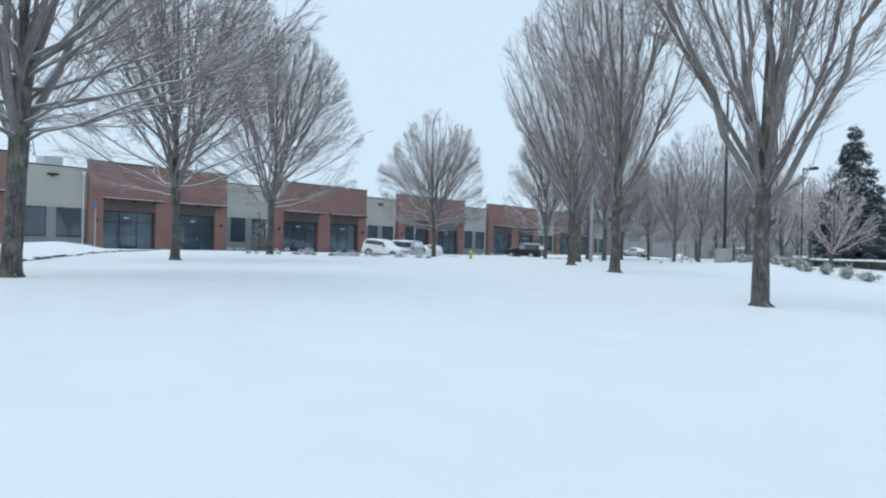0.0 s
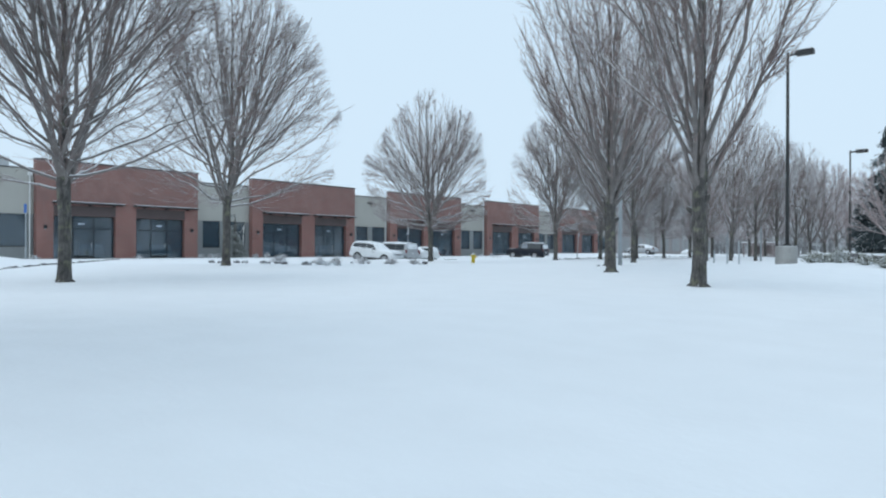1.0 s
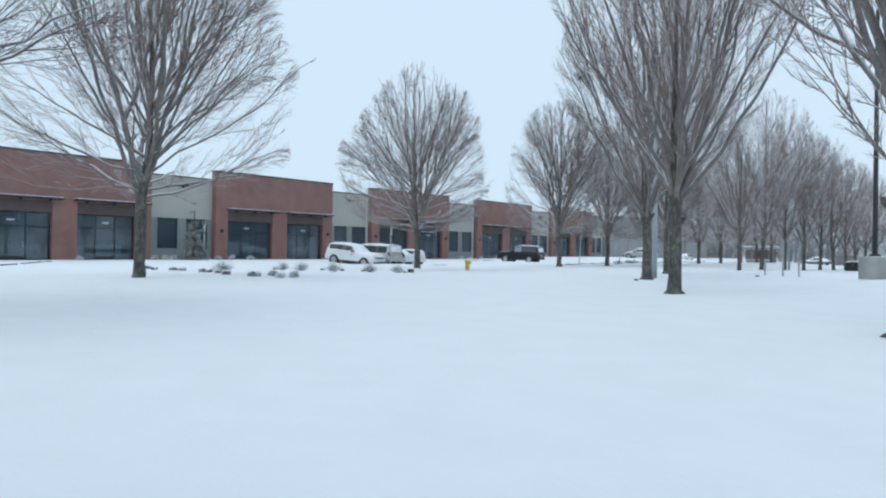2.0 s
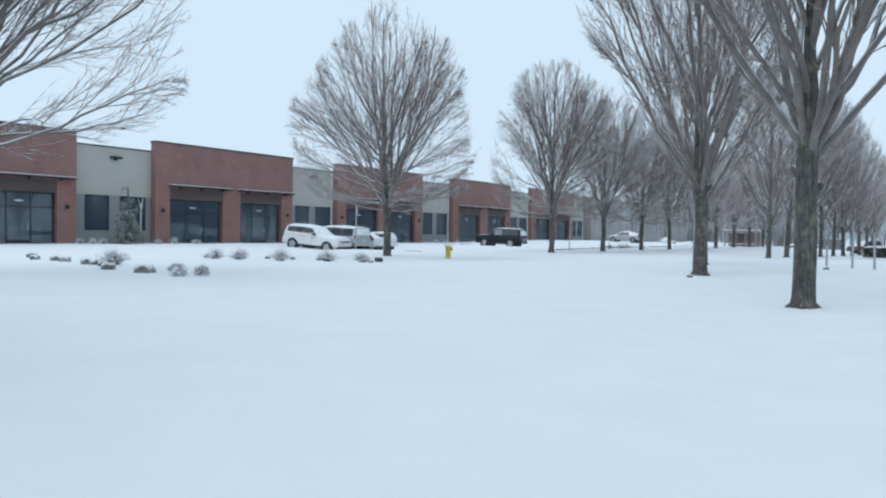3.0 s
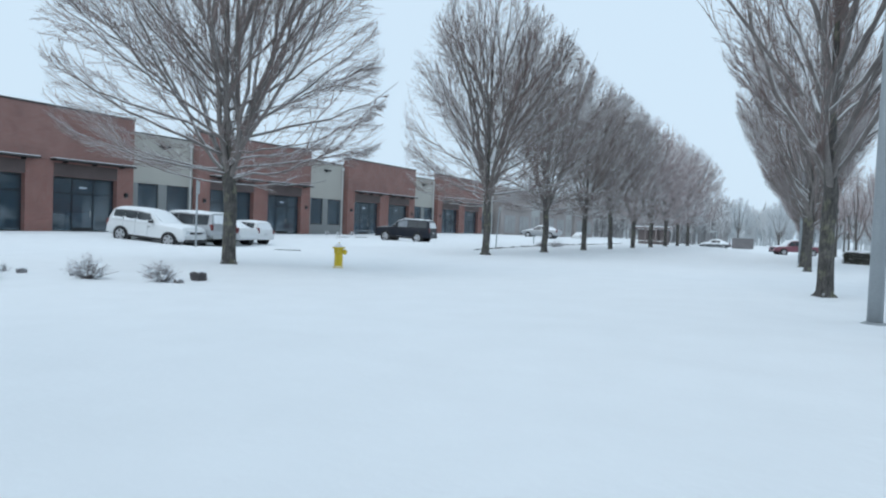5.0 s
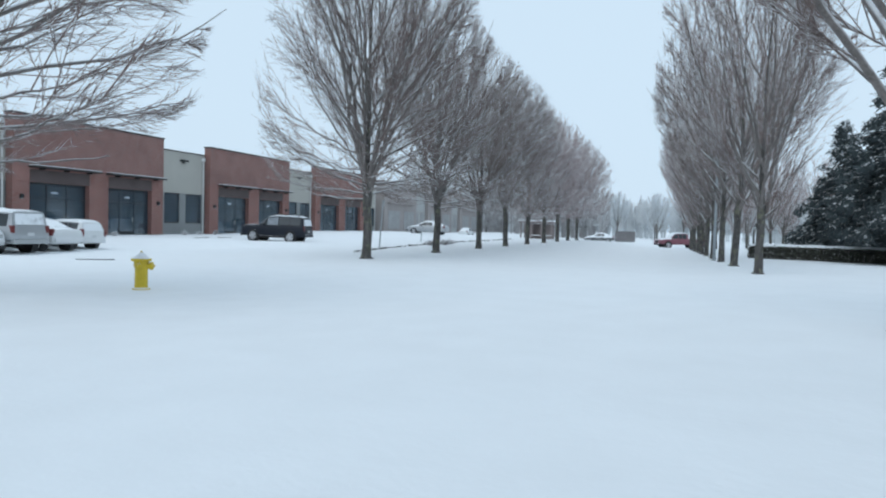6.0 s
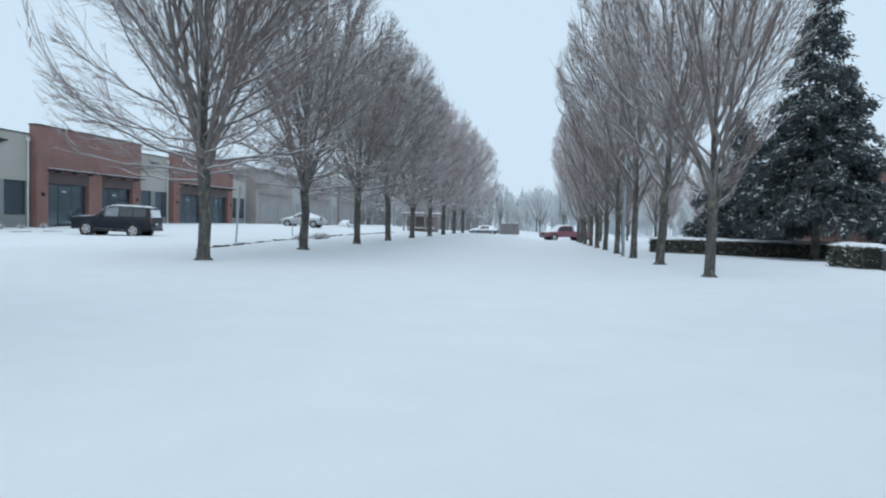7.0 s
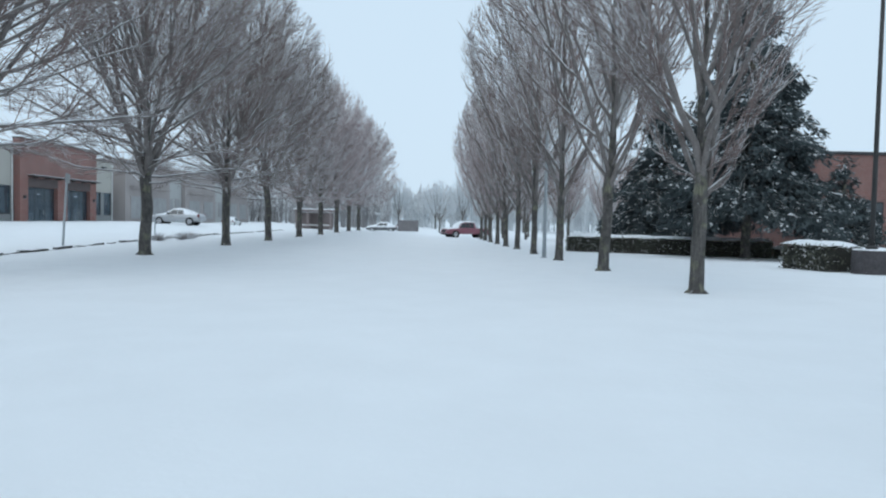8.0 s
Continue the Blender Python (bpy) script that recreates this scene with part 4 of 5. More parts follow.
            rows_up.append([g.verts.new((x, y * wt * (1 + 0.03 * noise.noise((x * 4, y * 9, 2))), zt + dz)) for y, dz in ((-1, -0.035), (-0.95, hh * 0.6), (-0.5, hh + 0.02), (0, hh + 0.028), (0.5, hh + 0.02), (0.95, hh * 0.6), (1, -0.035))])
        for g0, g1 in zip(rows_up, rows_up[1:]):
            for i in range(6):
                g.faces.new((g0[i], g1[i], g1[i + 1], g0[i + 1]))
            g.faces.new((g0[6], g1[6], g1[0], g0[0]))
        g.faces.new(rows_up[0])
        g.faces.new(rows_up[-1][::-1])
        part(name, g, M_SNOW, car_root, label, True)

    thin = kind == "big_suv"
    snow_layer("roof_snow", xr0, xr1, 0.92, 0.03 if thin else 0.06, "layer of fresh snow on the roof")
    if not thin:
        snow_layer("bonnet_snow", rows[k1 + 1][0] + 0.06, rows[-3][0], 0.93, 0.045, "fresh snow on the bonnet")
        snow_layer("windscreen_snow", rows[k1][0] + 0.03, rows[k1 + 1][0] + 0.02, 0.86, 0.035, "fresh snow over the windscreen")
    if kind in ("suv", "big_suv"):
        for side in (1, -1):
            part("sill_trim", box(axles[0] + wr * 1.15, axles[1] - wr * 1.15, side * 0.945 - 0.035, side * 0.945 + 0.035, 0.31, 0.45, 0.02), M_PLASTIC, car_root, "black lower sill trim")
            for c in cuts[1:]:
                lo = at(c, 0.02, side)
                part("door_seam", box(c - 0.004, c + 0.004, side * rows[4][4] - 0.012, side * rows[4][4] + 0.001, 0.50, lo.z - 0.08), M_GALV if not thin else M_PLASTIC, car_root)
            if thin:
                rail = part("roof_rail", box(xr0 + 0.15, xr1 - 0.25, side * 0.66 - 0.02, side * 0.66 + 0.02, rows[k0 + 2][3] + 0.035, rows[k0 + 2][3] + 0.075, 0.012), M_PLASTIC, car_root)
                for q in (0.25, 1.3, 2.2):
                    part("rail_foot", box(xr0 + q, xr0 + q + 0.10, side * 0.66 - 0.018, side * 0.66 + 0.018, rows[k0 + 2][3] - 0.05, rows[k0 + 2][3] + 0.034), M_PLASTIC, rail)
    if kind == "suv":
        # snow clinging to the lower part of the side glass
        for side in (1, -1):
            for c0, c1 in zip(cuts, cuts[1:]):
                g = bmesh.new()
                cols = []
                for q in range(9):
                    x = c0 + 0.03 + (c1 - c0 - 0.06) * q / 8
                    lv = 0.20 + 0.16 * noise.noise((x * 5, side * 3, 1)) + (0.12 if q in (0, 8) else 0)
                    lo, hi = at(x, 0.0, side), at(x, lv, side)
                    cols.append([g.verts.new(lo + Vector((0, side * 0.06, 0.0))), g.verts.new(lo.lerp(hi, 0.6) + Vector((0, side * 0.055, 0.005))), g.verts.new(hi + Vector((0, side * 0.026, 0.0)))])
                for e, h in zip(cols, cols[1:]):
                    for i in range(2):
                        g.faces.new((e[i], h[i], h[i + 1], e[i + 1]))
                part("window_snow", g, M_SNOW, car_root, "snow clinging to the lower glass", True)
    for ax in axles:
        for side in (1, -1):
            w = rows[len(rows) // 2][4]
            rot = Matrix.Translation((ax, side * (w - 0.10), wr)) @ Matrix.Rotation(radians(-90 * side), 4, "X")
            part("wheel_arch", lathe([(wr * 1.17, -0.2), (wr * 1.17, 0.108)], 24, m=rot), M_PLASTIC, car_root)
            wh = part("wheel", lathe([(wr * 0.7, -0.1), (wr * 0.97, -0.09), (wr, -0.05), (wr, 0.09), (wr * 0.96, 0.125), (wr * 0.7, 0.13)], 28, m=rot), M_TYRE, car_root)
            rim = part("rim", lathe([(wr * 0.69, 0.10), (wr * 0.69, 0.134), (wr * 0.62, 0.137), (wr * 0.58, 0.115)], 28, m=rot), M_PLASTIC, wh)
            bm = bmesh.new()
            for q in range(5):
                a = 2 * math.pi * q / 5
                sp = rot @ Matrix.Rotation(a, 4, "Z")
                b2 = box(0.02, wr * 0.66, -0.065, 0.065, 0.12, 0.142)
                for f in b2.faces:
                    bm.faces.new([bm.verts.new(sp @ v.co) for v in f.verts])
                b2.free()
            lathe([(wr * 0.70, 0.12), (wr * 0.70, 0.143), (wr * 0.60, 0.143), (wr * 0.60, 0.12)], 28, bm=bm, m=rot)
            part("spokes", bm, M_RIM, rim, "silver alloy spokes")
    xn, xt = rows[-2][0], rows[1][0]
    zs, zt = rows[-3][2], rows[1][2]
    ws = rows[-3][4]
    for side in (1, -1):
        part("head_lamp", box(xn - 0.28, xn + 0.025, side * ws * 0.62 - 0.16, side * ws * 0.62 + 0.16, zs - 0.24, zs - 0.08, 0.02), M_HEAD, car_root)
        part("tail_lamp", box(xt - 0.045, xt + 0.12, side * 0.84 - 0.085, side * 0.84 + 0.085, zt - 0.22, zt + 0.10, 0.02), M_TAIL, car_root, "red tail lamp")
        xm = xb + 0.25
        mir = part("mirror", box(xm - 0.07, xm + 0.07, side * (ws + 0.13) - 0.10, side * (ws + 0.13) + 0.10, rows[k1][2] + 0.02, rows[k1][2] + 0.20, 0.03), M_PLASTIC, car_root)
        part("door_handle", box(0.15, 0.33, side * 0.975 - 0.012, side * 0.975 + 0.012, zs - 0.08, zs - 0.045), M_PLASTIC, car_root)
    part("front_bumper", box(xn - 0.05, rows[-1][0] + 0.05, -ws * 0.88, ws * 0.88, 0.36, 0.54, 0.04), M_PLASTIC, car_root)
    part("rear_bumper", box(rows[0][0] - 0.07, xt + 0.1, -ws * 0.9, ws * 0.9, 0.42, 0.62, 0.04), body_paint if kind != "pickup" else M_SIGNBACK, car_root)
    part("grille", box(xn - 0.03, rows[-1][0] + 0.02, -0.45, 0.45, 0.80 if kind == "suv" else 0.62, zs - 0.12, 0.015), M_PLASTIC, car_root)
    part("plate", box(xt - 0.062, xt - 0.045, -0.16, 0.16, 0.76, 0.90), M_PLATE, car_root)
    if kind == "open_pickup":
        part("load_bed", box(-2.66, -0.95, -0.78, 0.78, 1.165, 1.19), M_SNOW, car_root, "snow filling the load bed")
    return car_root


def park(x, y, turn, sink=0.05):
    return pose(x, y, ground_z(x, y) - sink, 0, 0, turn)


car("white_suv", "suv", P_WHITE, park(-19.3, 10.1, 8, 0.15) @ Matrix.Rotation(radians(4), 4, "Y") @ Matrix.Diagonal((1.09, 1.0, 0.99, 1)), "boxy white SUV with snow on roof and bonnet")
car("silver_pickup", "pickup", P_SILVER, park(-19.5, 12.3, 180, 0.10), "silver pickup truck with canopy, snow on top")
car("white_hatchback", "saloon", P_WHITE, park(-19.4, 14.7, 180, 0.08), "white snow-covered car parked beside the pickup")
car("small_white_suv", "suv", P_WHITE, park(-19.9, 16.9, 180, 0.1) @ Matrix.Diagonal((0.86, 0.84, 0.78, 1)), "small white SUV covered in snow")
car("dark_suv", "big_suv", P_BLACK, park(-18.6, 35.0, 188) @ Matrix.Rotation(radians(-1.3), 4, "Y") @ Matrix.Diagonal((0.96, 1.0, 1.03, 1)), "black SUV with snow on its rear window")
car("silver_saloon", "saloon", P_SILVER, park(-16.8, 64.0, 180), "silver saloon car dusted with snow")
car("white_car", "saloon", P_WHITE, park(-20.9, 94, 90, 0.25) @ Matrix.Diagonal((0.9, 0.85, 0.9, 1)), "white snow-covered car far across the car park")
car("red_pickup", "open_pickup", P_RED, park(10.4, 80, 205), "red pickup truck with dark windows, snow in its bed")
car("grey_car", "saloon", P_SNOWED, park(-1.2, 102, 180, 0.1), "dark grey car under snow at the avenue's end")
car("parked_car", "saloon", P_GREY, park(24, 66, 180), "grey parked car behind the tree row")


# ---- street furniture ----
def hydrant(x, y):
    h = empty("fire_hydrant", pose(x, y, ground_z(x, y) - 0.03, 0, 0, 25), "yellow cast-iron fire hydrant capped with snow", "hydrant")
    part("barrel", lathe([(0.155, 0.0), (0.155, 0.05), (0.115, 0.07), (0.112, 0.42), (0.13, 0.45), (0.13, 0.56)], 24), M_YELLOW, h, smooth=False)
    part("flange", lathe([(0.178, 0.562), (0.178, 0.605), (0.14, 0.612)], 24), M_YELLOW, h)
    part("bonnet", lathe([(0.125, 0.613), (0.10, 0.64), (0.055, 0.68), (0.03, 0.70)], 24), M_YELLOW, h)
    part("operating_nut", lathe([(0.026, 0.701), (0.024, 0.74)], 5), M_YELLOW, h)
    for a, r, l in ((0, 0.075, 0.21), (90, 0.055, 0.19), (-90, 0.055, 0.19)):
        rot = Matrix.Rotation(radians(a), 4, "Z") @ Matrix.Translation((0, 0, 0.47)) @ Matrix.Rotation(radians(90), 4, "Y")
        noz = part("outlet_cap", lathe([(r * 0.8, 0.08), (r * 0.8, l - 0.06), (r, l - 0.06), (r, l - 0.012), (r * 0.85, l)], 16, m=rot), M_YELLOW, h)
        part("cap_nut", lathe([(0.018, l + 0.001), (0.016, l + 0.035)], 5, m=rot), M_YELLOW, noz)
    part("snow_cap", lathe([(0.150, 0.613), (0.125, 0.628), (0.062, 0.690), (0.034, 0.708), (0.02, 0.722)], 16), M_SNOW, h, "cap of fresh snow", True)


hydrant(0, 0)


def sign(x, y, height, plate, turn, label, plate_mat=M_SIGNBACK, lean=0.0):
    s = empty("sign_post", pose(x, y, ground_z(x, y), lean, 0, turn), label, "sign")
    part("post", box(-0.03, 0.03, -0.025, 0.025, -0.3, height), M_GALV, s, "galvanised steel post")
    if plate:
        w, h = plate
        part("plate", box(-w / 2, w / 2, -0.034, -0.028, height - h - 0.03, height - 0.03, 0.004), plate_mat, s)
        for q in (0.12, h - 0.12):
            part("bolt", lathe([(0.012, 0), (0.012, 0.008)], 8, m=Matrix.Translation((0, -0.0345, height - 0.03 - q)) @ Matrix.Rotation(radians(90), 4, "X")), M_GALV, s)
    return s


sign(-12.3, -22.5, 2.95, (0.3, 0.46), 5, "grey post with a small blue parking sign", M_BLUE)
sign(-8.0, 2.3, 2.4, (0.3, 0.46), 112, "thin grey post with parking sign by the cars")
sign(-5.3, 23.4, 2.5, (0.24, 0.32), 80, "leaning thin grey sign post at the kerb", lean=4)
sign(-8.4, 38.5, 1.0, None, 0, "short thin marker post in the snow")
sign(16.1, 0.5, 1.55, None, 0, "thin grey stake standing in the snow")
sign(16.75, 0.3, 1.2, None, 20, "short grey stake leaning in the snow", lean=-7)
sign(15.3, 0.9, 0.7, None, 0, "short thin marker post in the snow")


def light_pole(x, y, height, r, z0, head, material, label, turn=0.0):
    p = empty("street_lamp", pose(x, y, z0, 0, 0, turn), label, "street lamp")
    part("pole", lathe([(r, 0.0), (r * 0.72, height)], 14), material, p, smooth=True)
    if head:
        part("base_plate", lathe([(r * 2.2, 0.0), (r * 2.2, 0.05), (r * 1.3, 0.10)], 14), material, p)
        arm = part("arm", box(0, 0.5, -0.035, 0.035, height - 0.16, height - 0.06), material, p)
        part("lamp_head", box(0.35, 1.05, -0.2, 0.2, height - 0.20, height + 0.02, 0.03), material, p, "flat dark lamp head with snow on top")
    else:
        part("base_plate", lathe([(r * 1.9, 0.14), (r * 1.9, 0.20), (r * 1.05, 0.24)], 14), material, p)
        part("cap", lathe([(r * 0.80, height - 0.01), (r * 0.80, height + 0.03), (0.01, height + 0.06)], 14), material, p)
    return p


def plinth(x, y, z1, r=0.36, material=M_CONCRETE):
    c = part("concrete_base", lathe([(r, -0.5), (r, z1 - 0.03), (r - 0.03, z1)], 20), material)
    c.matrix_world = pose(x, y, 0)
    tagged(c, "round concrete lamp base with snow on top", "base")


plinth(19.76, -3.0, 1.12, 0.45)
light_pole(19.8, -3.0, 8.55, 0.085, 1.12, True, M_DARKPOLE, "tall dark parking-lot lamp on a concrete base", 0)
plinth(18.75, 17.6, 0.74, 0.45, M_ROCK)
light_pole(18.75, 17.6, 7.0, 0.065, 0.74, True, M_DARKPOLE, "tall dark parking-lot lamp behind the hedge", 0)
light_pole(12.42, -4.2, 6.5, 0.105, ground_z(12.42, -4.2) - 0.2, False, M_GALV, "plain light grey metal pole beside the trees")
light_pole(11.25, 24.1, 5.0, 0.07, ground_z(11.25, 24.1) - 0.2, False, M_GALV, "slim grey pole between the trees")


# ---- kerbs ----
def kerb(points, label, h=0.085):
    """Kerb stones, one after another, along a line."""
    k = empty("kerb", Matrix.Identity(4), label, "kerb")
    k["kind"] = "structure"
    rng = random.Random(5)
    for (x0, y0), (x1, y1) in zip(points, points[1:]):
        L = math.hypot(x1 - x0, y1 - y0)
        a = math.degrees(math.atan2(y1 - y0, x1 - x0))
        cnt = max(1, round(L / 0.6))
        for q in range(cnt):
            t = (q + 0.5) / cnt
            x, y = x0 + (x1 - x0) * t, y0 + (y1 - y0) * t
            s = part("kerb_stone", box(-L / cnt / 2 + 0.01, L / cnt / 2 - 0.01, -0.08, 0.08, -0.25, h, 0.02), M_KERB, k)
            s.matrix_basis = pose(x, y, ground_z(x, y) - 0.085 * rng.random() ** 1.3 - 0.07 * max(0.0, 1 - math.dist((x, y), points[0]) / 3.5), rng.uniform(-4, 4), rng.uniform(-3, 3), a + rng.uniform(-4, 4))
    return k


kerb([(-3.2, 15.2), (-4.1, 18.5), (-5.0, 26), (-5.9, 36), (-6.1, 46), (-6.2, 60)], "grey kerb half buried in snow along the car park")
kerb([(14.0, -36.0), (1.1, -27.9), (-12.0, -19.7), (-24.0, -12.2)], "grey kerb half buried in snow")


# ---- plants and stones ----
def blades(rng, centres, dirs, size, width):
    """Small pointed leaves or needle sprays, four corners each."""
    n = len(centres)
    d = unit(dirs)
    s = unit(np.cross(d, unit(rng.normal(size=(n, 3)))))
    L = size[:, None] if size.ndim == 1 else size
    W = width if np.isscalar(width) else width[:, None]
    v = np.stack([centres, centres + d * L * 0.45 + s * W, centres + d * L, centres + d * L * 0.45 - s * W], 1).reshape(-1, 3)
    f = np.arange(n * 4).reshape(-1, 4)
    return v, f


def spruce(x, y, H, W, seed, label, n=62000, lift=2.7, needle=None):
    rng = np.random.default_rng(seed)
    t = empty("spruce_tree", pose(x, y, ground_z(x, y) - 0.05), label, "conifer")
    part("trunk", lathe([(0.26, -0.2), (0.2, 0.3), (0.15, H * 0.4), (0.02, H * 0.97)], 10), M_BARK, t)
    # boughs in loose whorls, drooping at the tips
    nb = int(26 * H)
    zb = lift + (H - lift) * rng.random(nb) ** 1.25 * 0.985
    az = rng.random(nb) * 2 * math.pi
    reach = W * (1 - zb / H) ** 0.92 * np.clip(0.75 + zb / H * 1.6, 0, 1) * (0.66 + 0.5 * rng.random(nb)) + 0.12
    N = 6
    s = np.linspace(0, 1, N)[None]
    droop = (0.42 * reach)[:, None]
    P = np.stack([reach[:, None] * s * np.cos(az)[:, None], reach[:, None] * s * np.sin(az)[:, None], zb[:, None] + 0.22 * reach[:, None] * s - droop * s ** 2 * 1.25], 2)
    v, f = tube_mesh(P, (0.012 + 0.010 * reach)[:, None] * (1.05 - s), 4)
    raw_part("branchwork", v, f, M_BARK, t)
    per = 26
    m = n // per
    k = rng.choice(nb, m, p=reach ** 1.4 / (reach ** 1.4).sum())
    q = 0.12 + 0.88 * rng.random(m) ** 0.65
    base = np.stack([np.array([np.interp(a, s[0], P[b, :, c]) for a, b in zip(q, k)]) for c in range(3)], 1)
    across = np.stack([-np.sin(az[k]), np.cos(az[k]), np.full(m, -0.15)], 1)
    off = rng.normal(size=m) * 0.15 * reach[k] * (1.1 - 0.6 * q)
    base = base + across * off[:, None] - np.stack([0 * off, 0 * off, 0.10 + 0.25 * np.abs(off)], 1)
    heading = np.stack([np.cos(az[k]), np.sin(az[k]), np.full(m, -0.8)], 1) + across * (np.sign(off) * 0.5)[:, None]
    c = np.repeat(base, per, 0) + rng.normal(size=(m * per, 3)) * np.array([0.13, 0.13, 0.11])
    d = np.repeat(heading, per, 0) + rng.normal(size=(m * per, 3)) * np.array([0.65, 0.65, 0.55])
    v, f = blades(rng, c, d, 0.14 + 0.18 * rng.random(m * per), 0.036)
    raw_part("foliage", v, f, needle or M_NEEDLE, t)
    if needle:
        return
    # snow lies in short ridges along the outer part of the boughs
    few = rng.choice(np.nonzero(q > 0.3)[0], m // 2, replace=False)
    per = 6
    along = unit(np.stack([np.cos(az[k[few]]), np.sin(az[k[few]]), np.full(len(few), -0.35)], 1))
    c = np.repeat(base[few] + np.array([0, 0, 0.09]), per, 0) + np.repeat(along, per, 0) * rng.normal(size=(per * len(few), 1)) * 0.10
    c = c + rng.normal(size=c.shape) * np.array([0.045, 0.045, 0.02])
    d = np.repeat(along, per, 0) + rng.normal(size=c.shape) * np.array([0.45, 0.45, 0.12])
    v, f = blades(rng, c, d, 0.09 + 0.09 * rng.random(len(c)), 0.036)
    raw_part("bough_snow", v, f, M_SNOW, t, "fresh snow lying on the boughs")


spruce(20.3, 28.6, 12.8, 4.3, 5, "large dark spruce with snow on its boughs", 70000, 2.3)
spruce(19.4, 38.0, 8.8, 3.6, 6, "dark spruce with snowy boughs behind the hedge", 34000, 1.0)
spruce(26.0, 31.5, 5.0, 2.5, 7, "snow-dusted spruce near the brick building", 15000, 0.4)
spruce(-26.6, -0.5, 4.1, 0.95, 8, "narrow dull green evergreen against the office wall", 3400, 0.1, M_EVERGREEN)


def hedge(points, w, h, seed, label, dens=240):
    """A clipped hedge along a line: core coloured as inner shade, leaves on it, snow on top."""
    for (x0, y0), (x1, y1) in zip(points, points[1:]):
        rng = np.random.default_rng(seed)
        seed += 1
        L = math.hypot(x1 - x0, y1 - y0)
        zc = min(ground_z(x0, y0), ground_z(x1, y1))
        m = pose((x0 + x1) / 2, (y0 + y1) / 2, zc, 0, 0, math.degrees(math.atan2(y1 - y0, x1 - x0)))
        hd = empty("hedge", m, label, "hedge")
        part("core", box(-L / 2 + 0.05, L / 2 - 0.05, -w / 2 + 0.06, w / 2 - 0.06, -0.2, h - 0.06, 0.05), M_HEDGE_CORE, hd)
        n = int(dens * (L * h * 2 + L * w + 2 * w * h))
        u = (rng.random((n, 3)) - 0.5) * np.array([L, w, 0])
        u[:, 2] = rng.random(n) * h
        side = rng.random(n)
        a = side < 0.68
        u[a, 1] = np.sign(u[a, 1]) * (w / 2 - 0.05 + 0.05 * rng.random(a.sum()))
        b = (side >= 0.68) & (side < 0.9)
        u[b, 2] = h - 0.05 + 0.05 * rng.random(b.sum())
        c = side >= 0.9
        u[c, 0] = np.sign(u[c, 0]) * (L / 2 - 0.04)
        v, f = blades(rng, u, rng.normal(size=(n, 3)) + np.array([0, 0, 0.3]), 0.07 + 0.05 * rng.random(n), 0.022)
        raw_part("leaves", v, f, M_HEDGE, hd)
        nx = int(L / 0.25) + 2
        xs, ys = np.linspace(-L / 2, L / 2, nx), np.linspace(-w / 2, w / 2, 6)
        top = np.array([[(x, y, h + 0.12 * (1 - (2 * y / w) ** 6) * (1 - (2 * x / L) ** 30) + 0.015 * rng.normal()) for y in ys] for x in xs]).reshape(-1, 3)
        i, j = np.meshgrid(np.arange(nx - 1), np.arange(5), indexing="ij")
        q = (i * 6 + j).ravel()
        raw_part("snow_cap", top, np.stack([q, q + 6, q + 7, q + 1], 1), M_SNOW, hd, "snow lying along the top", True)


hedge([(13.7, 33.0), (21.9, 29.6), (29.0, 26.6)], 1.0, 0.72, 3, "long clipped dark hedge with snow on top")
hedge([(18.2, 20.3), (18.45, 18.25)], 1.1, 0.72, 9, "clipped green-brown hedge with snowy top by the lamp")
hedge([(19.3, 20.4), (25.5, 17.0)], 0.9, 0.70, 17, "clipped green-brown hedge with snowy top by the lamp")


